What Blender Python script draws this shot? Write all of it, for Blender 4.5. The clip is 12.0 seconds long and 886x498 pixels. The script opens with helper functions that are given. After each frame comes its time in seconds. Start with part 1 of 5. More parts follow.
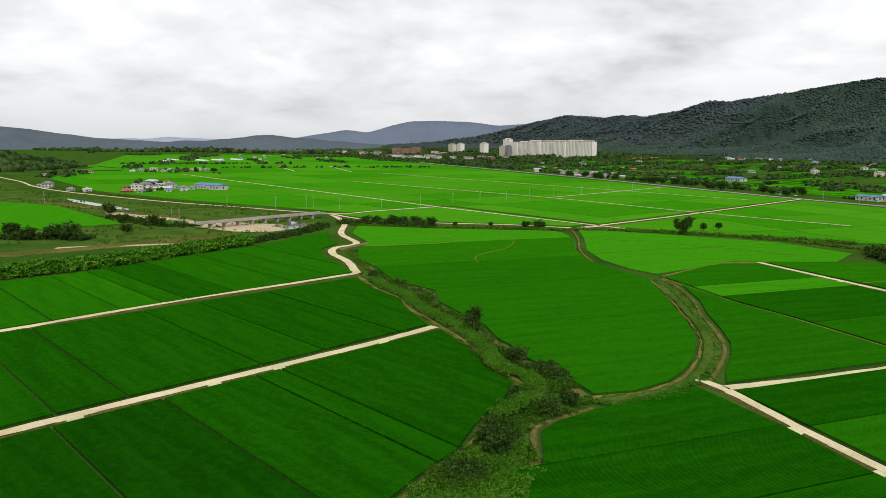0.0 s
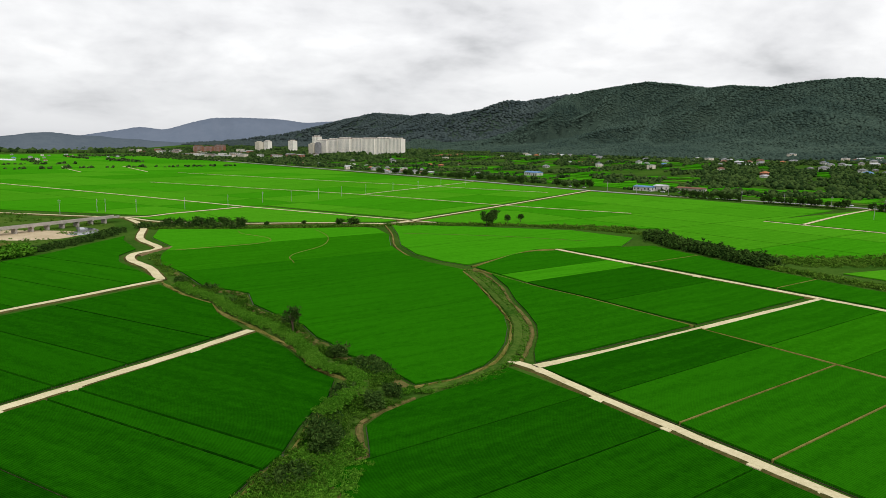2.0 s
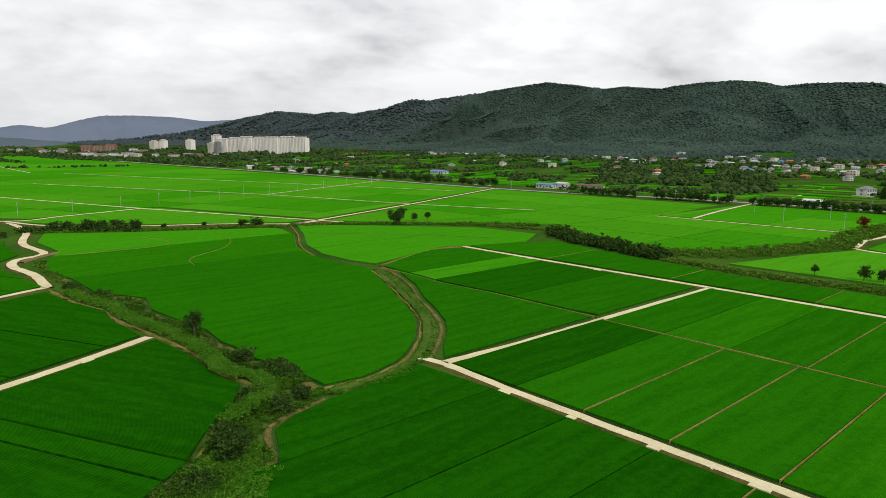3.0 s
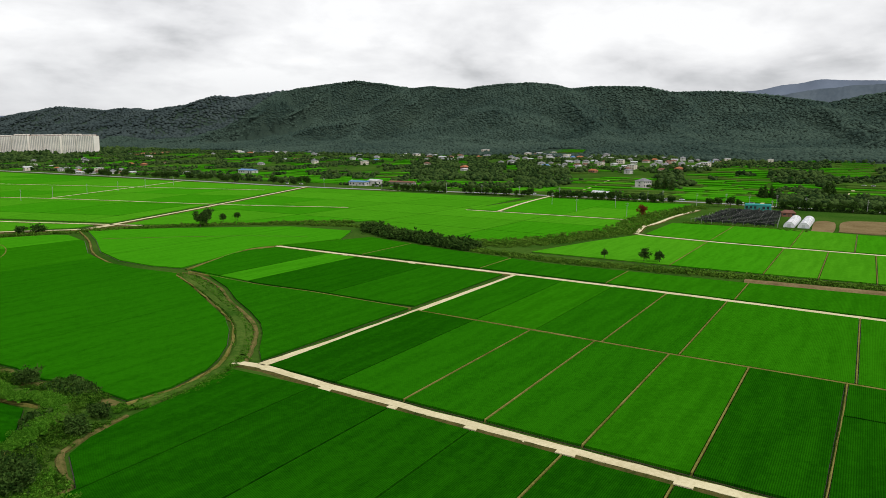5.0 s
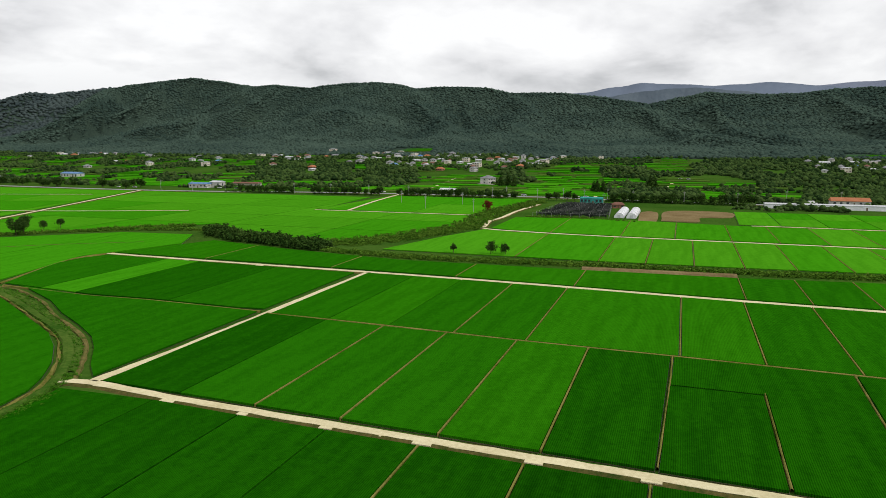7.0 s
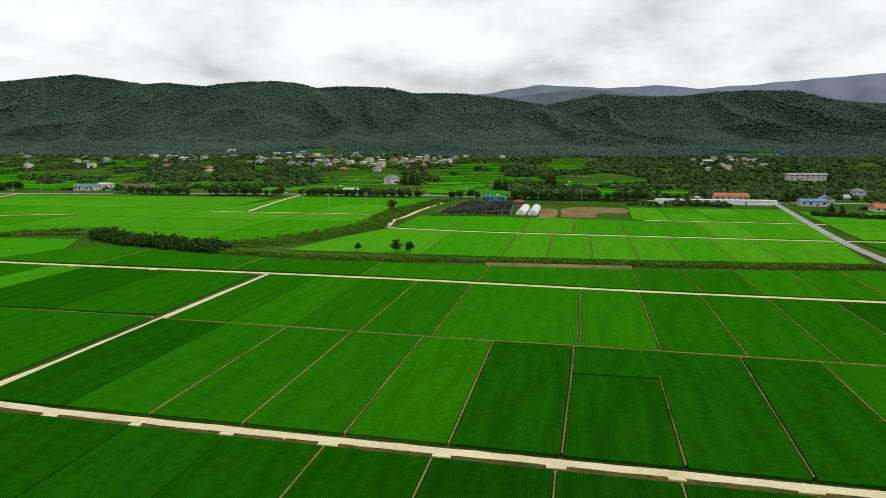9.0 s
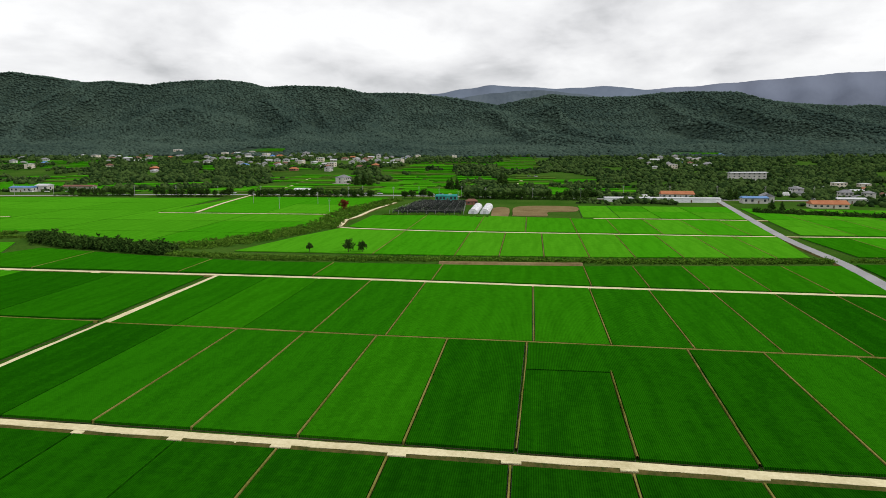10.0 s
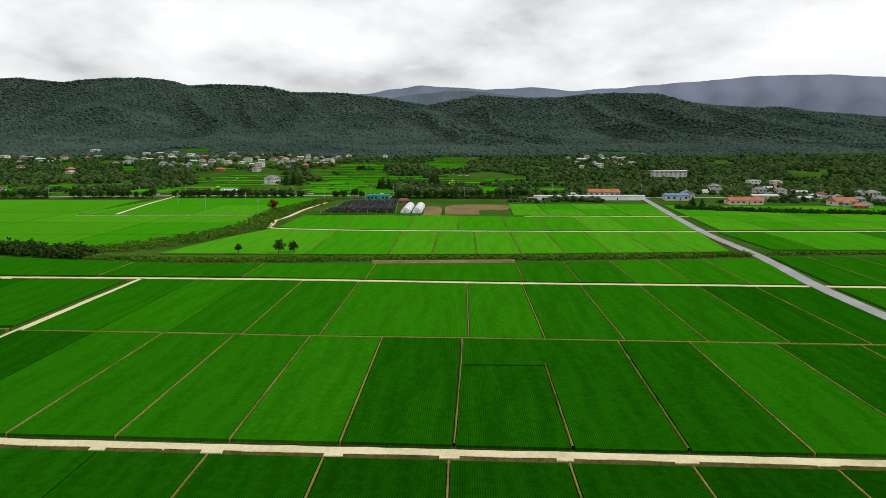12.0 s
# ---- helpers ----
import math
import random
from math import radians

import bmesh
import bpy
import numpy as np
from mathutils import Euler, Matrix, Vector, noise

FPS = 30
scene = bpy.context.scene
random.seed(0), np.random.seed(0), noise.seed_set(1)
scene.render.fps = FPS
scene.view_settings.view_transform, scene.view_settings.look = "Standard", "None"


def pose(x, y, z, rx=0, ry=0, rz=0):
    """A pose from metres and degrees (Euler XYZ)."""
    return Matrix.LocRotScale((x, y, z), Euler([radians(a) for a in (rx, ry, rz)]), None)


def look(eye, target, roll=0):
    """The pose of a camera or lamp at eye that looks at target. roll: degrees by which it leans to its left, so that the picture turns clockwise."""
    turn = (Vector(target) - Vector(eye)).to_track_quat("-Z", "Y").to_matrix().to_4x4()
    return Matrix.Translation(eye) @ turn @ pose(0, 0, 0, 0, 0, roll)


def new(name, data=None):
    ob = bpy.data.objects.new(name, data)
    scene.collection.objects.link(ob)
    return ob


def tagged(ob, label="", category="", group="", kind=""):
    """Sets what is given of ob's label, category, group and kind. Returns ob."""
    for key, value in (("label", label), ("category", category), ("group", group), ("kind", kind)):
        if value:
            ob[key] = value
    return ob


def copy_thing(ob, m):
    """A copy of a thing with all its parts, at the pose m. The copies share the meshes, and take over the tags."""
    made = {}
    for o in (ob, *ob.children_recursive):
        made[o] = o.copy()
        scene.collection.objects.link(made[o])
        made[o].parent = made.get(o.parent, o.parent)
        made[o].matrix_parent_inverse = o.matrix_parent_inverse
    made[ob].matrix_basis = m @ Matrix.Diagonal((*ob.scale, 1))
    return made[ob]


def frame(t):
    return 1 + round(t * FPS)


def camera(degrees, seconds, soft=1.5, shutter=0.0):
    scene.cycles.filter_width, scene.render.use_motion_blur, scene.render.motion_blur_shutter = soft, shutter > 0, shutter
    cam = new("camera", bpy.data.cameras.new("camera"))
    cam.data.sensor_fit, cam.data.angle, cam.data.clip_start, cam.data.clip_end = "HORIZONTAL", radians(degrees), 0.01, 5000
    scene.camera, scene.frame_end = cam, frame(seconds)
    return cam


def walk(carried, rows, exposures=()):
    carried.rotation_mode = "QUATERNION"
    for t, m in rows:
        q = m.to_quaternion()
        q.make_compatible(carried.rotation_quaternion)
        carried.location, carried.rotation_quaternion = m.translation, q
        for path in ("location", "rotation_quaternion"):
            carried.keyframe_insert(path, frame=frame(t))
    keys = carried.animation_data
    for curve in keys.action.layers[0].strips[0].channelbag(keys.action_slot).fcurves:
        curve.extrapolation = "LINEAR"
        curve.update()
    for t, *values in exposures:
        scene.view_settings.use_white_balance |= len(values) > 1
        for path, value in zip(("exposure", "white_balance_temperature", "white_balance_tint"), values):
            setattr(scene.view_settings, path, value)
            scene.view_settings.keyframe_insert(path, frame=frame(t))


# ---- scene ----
cam = camera(65.26, 12.0, soft=0.8)
# seconds, x, y, z, yaw, pitch, roll
PATH = [
    (0.0, -0.00, 0.00, 50.00, -0.00, -8.69, 0.55),
    (0.5, -0.23, 0.06, 49.95, -3.92, -8.71, 0.49),
    (1.0, -0.39, 0.11, 49.87, -7.78, -8.71, 0.44),
    (1.5, -0.51, 0.15, 49.77, -11.62, -8.75, 0.42),
    (2.0, -0.57, 0.16, 49.64, -15.48, -8.77, 0.38),
    (2.5, -0.58, 0.17, 49.49, -19.34, -8.79, 0.35),
    (3.0, -0.57, 0.17, 49.32, -23.20, -8.79, 0.37),
    (5.0, -0.16, 0.13, 48.46, -38.51, -8.84, 0.27),
    (5.5, -0.01, 0.13, 48.22, -42.32, -8.83, 0.20),
    (6.0, 0.16, 0.12, 47.96, -45.75, -8.84, 0.12),
    (6.5, 0.34, 0.14, 47.71, -48.71, -8.82, 0.05),
    (7.0, 0.53, 0.15, 47.45, -50.85, -8.82, -0.02),
    (9.0, 1.32, 0.29, 46.40, -58.74, -8.78, -0.08),
    (9.5, 1.49, 0.36, 46.15, -60.70, -8.78, -0.08),
    (10.0, 1.64, 0.45, 45.92, -62.67, -8.79, -0.11),
    (10.5, 1.77, 0.56, 45.69, -64.59, -8.79, -0.10),
    (11.0, 1.87, 0.69, 45.48, -66.43, -8.79, -0.10),
    (11.5, 1.95, 0.85, 45.28, -67.89, -8.79, -0.12),
    (12.0, 1.98, 1.03, 45.10, -68.34, -8.77, -0.12),
]
walk(cam, [(t, pose(x, y, z, 90 + pitch, 0, yaw) @ pose(0, 0, 0, 0, 0, roll)) for t, x, y, z, yaw, pitch, roll in PATH])

# ---------------------------------------------------------------- light
SUN_AZ, SUN_EL = 172.0, 40.0          # degrees: compass from +y towards +x, height
world = bpy.data.worlds.new("overcast_sky")
scene.world = world
world.use_nodes = True
wn, wl = world.node_tree.nodes, world.node_tree.links
wn.clear()


def wnode(kind, **values):
    n = wn.new(kind)
    for k, v in values.items():
        n.inputs[k].default_value = v
    return n


w_out, w_bg = wn.new("ShaderNodeOutputWorld"), wn.new("ShaderNodeBackground")
w_tc, w_sep = wn.new("ShaderNodeTexCoord"), wn.new("ShaderNodeSeparateXYZ")
wl.new(w_tc.outputs["Generated"], w_sep.inputs[0])


def wmath(op, a, b=None, clamp=False):
    n = wn.new("ShaderNodeMath")
    n.operation, n.use_clamp = op, clamp
    for i, v in enumerate((a, b)):
        if v is None:
            continue
        if isinstance(v, (int, float)):
            n.inputs[i].default_value = v
        else:
            wl.new(v, n.inputs[i])
    return n.outputs[0]


# a flat cloud deck: the direction divided by its height gives the place on the deck
w_h = wmath("ADD", wmath("MAXIMUM", w_sep.outputs[2], 0.0), 0.30)
w_xy = wn.new("ShaderNodeCombineXYZ")
wl.new(wmath("DIVIDE", w_sep.outputs[0], w_h), w_xy.inputs[0])
wl.new(wmath("DIVIDE", w_sep.outputs[1], w_h), w_xy.inputs[1])
w_n1 = wnode("ShaderNodeTexNoise", Scale=1.25, Detail=5.0, Roughness=0.5, Distortion=0.35)
w_n2 = wnode("ShaderNodeTexNoise", Scale=4.5, Detail=6.0, Roughness=0.55, Distortion=0.2)
wl.new(w_xy.outputs[0], w_n1.inputs["Vector"])
wl.new(w_xy.outputs[0], w_n2.inputs["Vector"])
w_sum = wmath("ADD", wmath("MULTIPLY", w_n1.outputs[0], 0.72), wmath("MULTIPLY", w_n2.outputs[0], 0.28))
w_ramp = wn.new("ShaderNodeValToRGB")
wl.new(w_sum, w_ramp.inputs[0])
cr = w_ramp.color_ramp
cr.elements[0].position, cr.elements[0].color = 0.36, (0.55, 0.555, 0.57, 1)
cr.elements[1].position, cr.elements[1].color = 0.57, (1.03, 1.03, 1.035, 1)
e = cr.elements.new(0.46)
e.color = (0.83, 0.83, 0.845, 1)
w_sky = wn.new("ShaderNodeTexSky")
w_sky.sky_type, w_sky.sun_disc = "NISHITA", False
w_sky.sun_elevation, w_sky.sun_rotation = radians(SUN_EL), radians(SUN_AZ)
w_mul = wn.new("ShaderNodeVectorMath")
w_mul.operation = "SCALE"
wl.new(w_sky.outputs[0], w_mul.inputs[0])
w_mul.inputs["Scale"].default_value = 0.10
# pale haze along the horizon
w_hz = wn.new("ShaderNodeMix")
w_hz.data_type = "RGBA"
w_hz.inputs["B"].default_value = (0.64, 0.655, 0.69, 1)
wl.new(w_ramp.outputs[0], w_hz.inputs["A"])
wl.new(wmath("SUBTRACT", 0.75, wmath("MULTIPLY", w_sep.outputs[2], 7.0), True), w_hz.inputs["Factor"])
w_mix = wn.new("ShaderNodeMix")
w_mix.data_type = "RGBA"
w_mix.inputs["Factor"].default_value = 0.95
wl.new(w_mul.outputs[0], w_mix.inputs["A"])
wl.new(w_hz.outputs["Result"], w_mix.inputs["B"])
wl.new(w_mix.outputs["Result"], w_bg.inputs[0])
w_bg.inputs[1].default_value = 1.0
wl.new(w_bg.outputs[0], w_out.inputs[0])

sun = new("sun", bpy.data.lights.new("sun", "SUN"))
sun.data.energy, sun.data.angle, sun.data.color = 1.5, radians(10), (1.0, 0.96, 0.9)
sa, se = radians(SUN_AZ), radians(SUN_EL)
sun.matrix_world = look((math.sin(sa) * math.cos(se) * 800, math.cos(sa) * math.cos(se) * 800, math.sin(se) * 800), (0, 0, 0))


# ---------------------------------------------------------------- materials
def material(name, dark, light, scale=1.0, rough=0.85, bump=0.3, bump_scale=None, big=None, metal=0.0, rand=0.0, rows=0.0, row_shade=0.5, sheen=0.0, specular=0.0, island=0.0, world_space=True):
    """Two-tone surface: grain at one scale, broad stains at another, and fine relief."""
    m = bpy.data.materials.new(name)
    m.use_nodes = True
    nt = m.node_tree
    n, l = nt.nodes, nt.links
    b = n["Principled BSDF"]
    b.inputs["Roughness"].default_value = rough
    b.inputs["Metallic"].default_value = metal
    b.inputs["Specular IOR Level"].default_value = specular
    if sheen:
        b.inputs["Sheen Weight"].default_value = sheen
        b.inputs["Sheen Roughness"].default_value = 0.6
        b.inputs["Sheen Tint"].default_value = (*[min(1, c * 4.0) for c in light], 1)
    geo, tc = n.new("ShaderNodeNewGeometry"), n.new("ShaderNodeTexCoord")
    where = geo.outputs["Position"] if world_space else tc.outputs["Object"]
    t1 = n.new("ShaderNodeTexNoise")
    t1.inputs["Scale"].default_value, t1.inputs["Detail"].default_value, t1.inputs["Roughness"].default_value = 1 / scale, 5, 0.62
    l.new(where, t1.inputs["Vector"])
    t2 = n.new("ShaderNodeTexNoise")
    t2.inputs["Scale"].default_value, t2.inputs["Detail"].default_value = 1 / (big or scale * 14), 4
    if rand:
        mp = n.new("ShaderNodeMapping")
        mp.inputs["Scale"].default_value = (5.0, 0.45, 1.0)
        l.new(where, mp.inputs["Vector"])
        l.new(mp.outputs[0], t2.inputs["Vector"])
    else:
        l.new(where, t2.inputs["Vector"])
    add = n.new("ShaderNodeMath")
    add.operation = "ADD"
    l.new(t1.outputs[0], add.inputs[0])
    l.new(t2.outputs[0], add.inputs[1])
    top = add.outputs[0]
    if rand or island:
        oi = n.new("ShaderNodeObjectInfo")
        ma = n.new("ShaderNodeMath")
        ma.operation, ma.inputs[1].default_value = "MULTIPLY_ADD", rand or island
        l.new(oi.outputs["Random"] if rand else geo.outputs["Random Per Island"], ma.inputs[0])
        l.new(top, ma.inputs[2])
        sb = n.new("ShaderNodeMath")
        sb.operation, sb.inputs[1].default_value = "SUBTRACT", (rand or island) / 2
        l.new(ma.outputs[0], sb.inputs[0])
        top = sb.outputs[0]
    ramp = n.new("ShaderNodeMapRange")
    ramp.inputs["From Min"].default_value, ramp.inputs["From Max"].default_value = (0.80, 1.20) if rand else (0.72, 1.28)
    l.new(top, ramp.inputs["Value"])
    fac = ramp.outputs[0]
    mix = n.new("ShaderNodeMix")
    mix.data_type = "RGBA"
    mix.inputs["A"].default_value, mix.inputs["B"].default_value = (*dark, 1), (*light, 1)
    l.new(fac, mix.inputs["Factor"])
    colour = mix.outputs["Result"]
    bp = n.new("ShaderNodeBump")
    bp.inputs["Strength"].default_value = bump
    bp.inputs["Distance"].default_value = (bump_scale or scale) * 0.5
    t3 = n.new("ShaderNodeTexNoise")
    t3.inputs["Scale"].default_value, t3.inputs["Detail"].default_value = 1 / (bump_scale or scale), 6
    l.new(where, t3.inputs["Vector"])
    l.new(t3.outputs[0], bp.inputs["Height"])
    normal = bp.outputs[0]
    if rows:
        wv = n.new("ShaderNodeTexWave")
        wv.inputs["Scale"].default_value = 2 * math.pi / (20 * rows)
        wv.inputs["Distortion"].default_value, wv.inputs["Detail"].default_value, wv.inputs["Detail Scale"].default_value = 1.6, 2, 0.8
        l.new(tc.outputs["Object"], wv.inputs["Vector"])
        # shade in the gaps between planted rows, multiplied into the colour
        dk = n.new("ShaderNodeMix")
        dk.data_type, dk.blend_type = "RGBA", "MULTIPLY"
        dk.inputs["B"].default_value = (0.30, 0.38, 0.30, 1)
        inv = n.new("ShaderNodeMapRange")
        inv.inputs["From Min"].default_value, inv.inputs["From Max"].default_value = 0.40, 0.05
        inv.inputs["To Max"].default_value = row_shade
        l.new(wv.outputs[0], inv.inputs["Value"])
        l.new(inv.outputs[0], dk.inputs["Factor"])
        l.new(colour, dk.inputs["A"])
        colour = dk.outputs["Result"]
        b2 = n.new("ShaderNodeBump")
        b2.inputs["Strength"].default_value, b2.inputs["Distance"].default_value = 0.5, 0.15
        l.new(wv.outputs[0], b2.inputs["Height"])
        l.new(normal, b2.inputs["Normal"])
        normal = b2.outputs[0]
    l.new(colour, b.inputs["Base Color"])
    l.new(normal, b.inputs["Normal"])
    return m


RICE = dict(rough=0.75, bump=0.6, bump_scale=0.45, big=13, rand=0.22, sheen=0.20, specular=0.0, world_space=False)
# first tone is lowered to hold the lens vignette along the view's lower edge
M_RICE_VIGNETTE = material("rice_vignette", (0.0031, 0.0369, 0.0004), (0.0070, 0.0657, 0.0009), 1.3, rows=0.33, row_shade=0.6, **RICE)
M_RICE_DARK = material("rice_dark", (0.0044, 0.0499, 0.0006), (0.0098, 0.0884, 0.0010), 1.3, rows=0.33, row_shade=0.72, **RICE)
M_RICE_MID = material("rice_mid", (0.0079, 0.0752, 0.0009), (0.0150, 0.1173, 0.0016), 1.3, rows=0.33, row_shade=0.4, **RICE)
M_RICE_EVEN = material("rice_even", (0.0115, 0.0943, 0.0009), (0.0207, 0.1423, 0.0020), 1.3, rows=0.33, row_shade=0.25, **RICE)
M_RICE_FRESH = material("rice_fresh", (0.0195, 0.1321, 0.0018), (0.0354, 0.1979, 0.0038), 1.3, **RICE)
M_RICE_LIGHT = material("rice_light", (0.0298, 0.1529, 0.0033), (0.0515, 0.2202, 0.0064), 1.3, **RICE)
M_GROUND = material("meadow_ground", (0.020, 0.072, 0.006), (0.062, 0.125, 0.018), 1.6, 0.95, 0.5, 0.6, 40)
M_VERGE = material("weedy_verge", (0.030, 0.050, 0.010), (0.135, 0.105, 0.036), 0.7, 0.95, 0.5, 0.3, 7)
M_BUND = material("dry_bund", (0.095, 0.105, 0.016), (0.25, 0.215, 0.065), 0.8, 0.95, 0.5, 0.3, 11)
M_BANK = material("eroded_bank", (0.050, 0.074, 0.013), (0.19, 0.150, 0.055), 0.9, 0.95, 0.6, 0.4, 6)
M_MUD = material("wet_mud", (0.022, 0.030, 0.010), (0.055, 0.055, 0.024), 0.8, 0.5, 0.2, 0.3, 9, specular=0.3)
M_GRASS = material("grass", (0.024, 0.080, 0.007), (0.095, 0.150, 0.026), 1.1, 0.9, 0.6, 0.5, 16)
M_CONCRETE = material("farm_road_concrete", (0.50, 0.44, 0.25), (0.72, 0.65, 0.42), 0.7, 0.85, 0.15, 0.1, 9)
M_ASPHALT = material("asphalt", (0.25, 0.25, 0.255), (0.36, 0.36, 0.36), 0.6, 0.85, 0.1, 0.05, 14)
M_SAND = material("river_sand", (0.38, 0.30, 0.19), (0.60, 0.50, 0.34), 2.0, 0.95, 0.3, 0.8, 20)
M_SOIL = material("ploughed_soil", (0.14, 0.10, 0.045), (0.25, 0.19, 0.095), 1.0, 0.95, 0.5, 0.4, 15)
# woods of the range: green tinted blue-grey in the colour itself, as haze
M_HAZED_FLOOR = material("hazed_forest_floor", (0.028, 0.046, 0.036), (0.046, 0.070, 0.050), 6.0, 0.95, 0.8, 6.0, 90)
M_HAZED_CROWN = material("hazed_forest_crown", (0.030, 0.052, 0.043), (0.064, 0.098, 0.074), 3.0, 0.9, 0.3, 1.2, 190, island=0.35)
M_SHRUB = material("shrub_leaves", (0.034, 0.100, 0.007), (0.120, 0.225, 0.026), 1.2, 0.8, 0.3, 0.4, 10, island=0.7)
M_TREE_LEAF = material("tree_leaves", (0.016, 0.044, 0.008), (0.055, 0.105, 0.020), 0.8, 0.8, 0.3, 0.3, 8, island=0.6)
M_RED_LEAF = material("red_leaves", (0.10, 0.022, 0.012), (0.19, 0.05, 0.02), 0.8, 0.8, 0.3, 0.3, 8, island=0.6)
M_BARK = material("bark", (0.05, 0.035, 0.022), (0.11, 0.085, 0.06), 0.3, 0.95, 0.7, 0.1, 2)


# ---------------------------------------------------------------- plan helpers
OX, OY = 56.5, 140.0                      # the road fork is the origin of the main field grid
GRID = radians(-69.88)
GC, GS = math.cos(GRID), math.sin(GRID)


def g2w(u, v):
    return OX + u * GC - v * GS, OY + u * GS + v * GC


def w2g(x, y):
    x, y = x - OX, y - OY
    return x * GC + y * GS, -x * GS + y * GC


def smooth(a, b, x):
    t = np.clip((x - a) / (b - a), 0, 1)
    return t * t * (3 - 2 * t)


CREST = [(-5200, 112), (-4300, 150), (-3485, 210), (-3103, 180), (-2942, 194), (-2792, 175), (-2601, 189), (-2405, 204), (-2330, 230), (-2193, 220), (-1983, 234), (-1722, 254), (-1544, 265),
         (-1440, 253), (-1300, 229), (-1200, 232), (-1070, 219), (-970, 229), (-840, 233), (-765, 225), (-704, 208), (-573, 210), (-470, 206), (-392, 188), (-229, 184), (-102, 166), (10, 148), (88, 164),
         (172, 176), (276, 170), (395, 168), (553, 184), (687, 178), (777, 154), (892, 143), (989, 137), (1033, 142), (1131, 128), (1338, 112), (1900, 88), (3200, 55), (6000, 36)]
CU, CZ = np.array([c[0] for c in CREST], float), np.array([c[1] for c in CREST], float)


def waves(u, v, n, wave, seed):
    """Cheap smooth noise in about -1..1 for whole arrays."""
    rng = np.random.RandomState(seed)
    out = 0.0
    for k in range(n):
        a, p = rng.uniform(0, 2 * math.pi), rng.uniform(0, 2 * math.pi)
        w = wave * rng.uniform(0.7, 1.4)
        out = out + np.sin((u * math.cos(a) + v * math.sin(a)) * 2 * math.pi / w + p)
    return out / math.sqrt(n) / 1.4


def height(x, y):
    """The lie of the land: a flat plain, a gentle village slope, a wooded range beyond."""
    u, v = w2g(np.asarray(x, float), np.asarray(y, float))
    slope = 27 * smooth(520, 1150, v) + 1.2 * waves(u, v, 5, 260, 3) * smooth(540, 700, v)
    foot = 1010 + 60 * waves(u, u * 0, 3, 900, 5)
    t = np.clip((v - foot) / (1970 - foot), 0, 1)
    crest = np.interp(u, CU, CZ)
    rise = np.where(t < 1, t ** 1.25 * (1 - 0.25 * np.sin(math.pi * t)), 1)
    # spurs and gullies run down from the crest
    g = u + 90 * waves(u, v, 4, 800, 8) + 0.3 * v
    n1, n2 = waves(g, v * 0.22, 4, 520, 31), waves(g, v * 0.4, 5, 250, 32)
    gully = 1 - 0.68 * np.clip(np.abs(n1) * 1.5, 0, 1) - 0.32 * np.clip(np.abs(n2) * 1.4, 0, 1)
    side = np.sin(math.pi * np.clip(t, 0, 1) ** 0.75)
    spur = np.clip((1 - gully) * 1.3, 0, 0.85) * side
    fine = waves(u, v, 6, 130, 9) * 4 * side
    back = np.clip((v - 2040) / 1400, 0, 1)
    hill = (crest - 26) * rise * (1 + 0.25 * np.sin(math.pi * t) - spur) * (1 - 0.75 * back) + fine
    z = slope + np.maximum(hill, 0) * (t > 0)
    # wooded knoll beside the river at the north-west
    z = z + 30 * np.exp(-(((x + 760) / 100) ** 2 + ((y - 1100) / 150) ** 2))
    return z


def hz(x, y):
    return float(height(np.array([x]), np.array([y]))[0])


def mesh_from(name, verts, faces, mats, smooth_shade=False):
    me = bpy.data.meshes.new(name)
    me.from_pydata(verts, [], faces)
    for m in mats if isinstance(mats, (list, tuple)) else [mats]:
        me.materials.append(m)
    if smooth_shade:
        me.polygons.foreach_set("use_smooth", [True] * len(me.polygons))
    me.update()
    return me


def part(name, bm, mat, parent=None, label=""):
    """A bmesh as one mesh object under a thing or part."""
    me = bpy.data.meshes.new(name)
    bm.to_mesh(me)
    bm.free()
    me.materials.append(mat)
    ob = new(name, me)
    ob.parent = parent
    return tagged(ob, label)


# ---------------------------------------------------------------- ground
def build_ground():
    ang = np.radians(np.concatenate([np.arange(-180, -42, 3.0), np.arange(-42, 112, 0.45), np.arange(112, 180, 3.0)]))
    rad = np.concatenate([[4, 30, 60], 80 * 1.021 ** np.arange(0, 198)])
    rad = rad[rad < 4850]
    A, R = np.meshgrid(ang, rad)
    X, Y = R * np.sin(A), R * np.cos(A)
    Z = height(X, Y)
    na, nr = len(ang), len(rad)
    verts = np.stack([X, Y, Z], -1).reshape(-1, 3)
    faces = []
    for i in range(nr - 1):
        for j in range(na):
            k = (j + 1) % na
            faces.append((i * na + j, i * na + k, (i + 1) * na + k, (i + 1) * na + j))
    faces.append(tuple(range(na - 1, -1, -1)))
    me = mesh_from("ground", verts.tolist(), faces, [M_GROUND, M_HAZED_FLOOR], True)
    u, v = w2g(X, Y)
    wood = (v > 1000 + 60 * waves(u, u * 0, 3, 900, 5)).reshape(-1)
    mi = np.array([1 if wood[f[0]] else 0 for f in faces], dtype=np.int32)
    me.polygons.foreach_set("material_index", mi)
    return tagged(new("ground", me), "flat farmland plain rising to dark wooded hills", "ground", kind="structure")


build_ground()


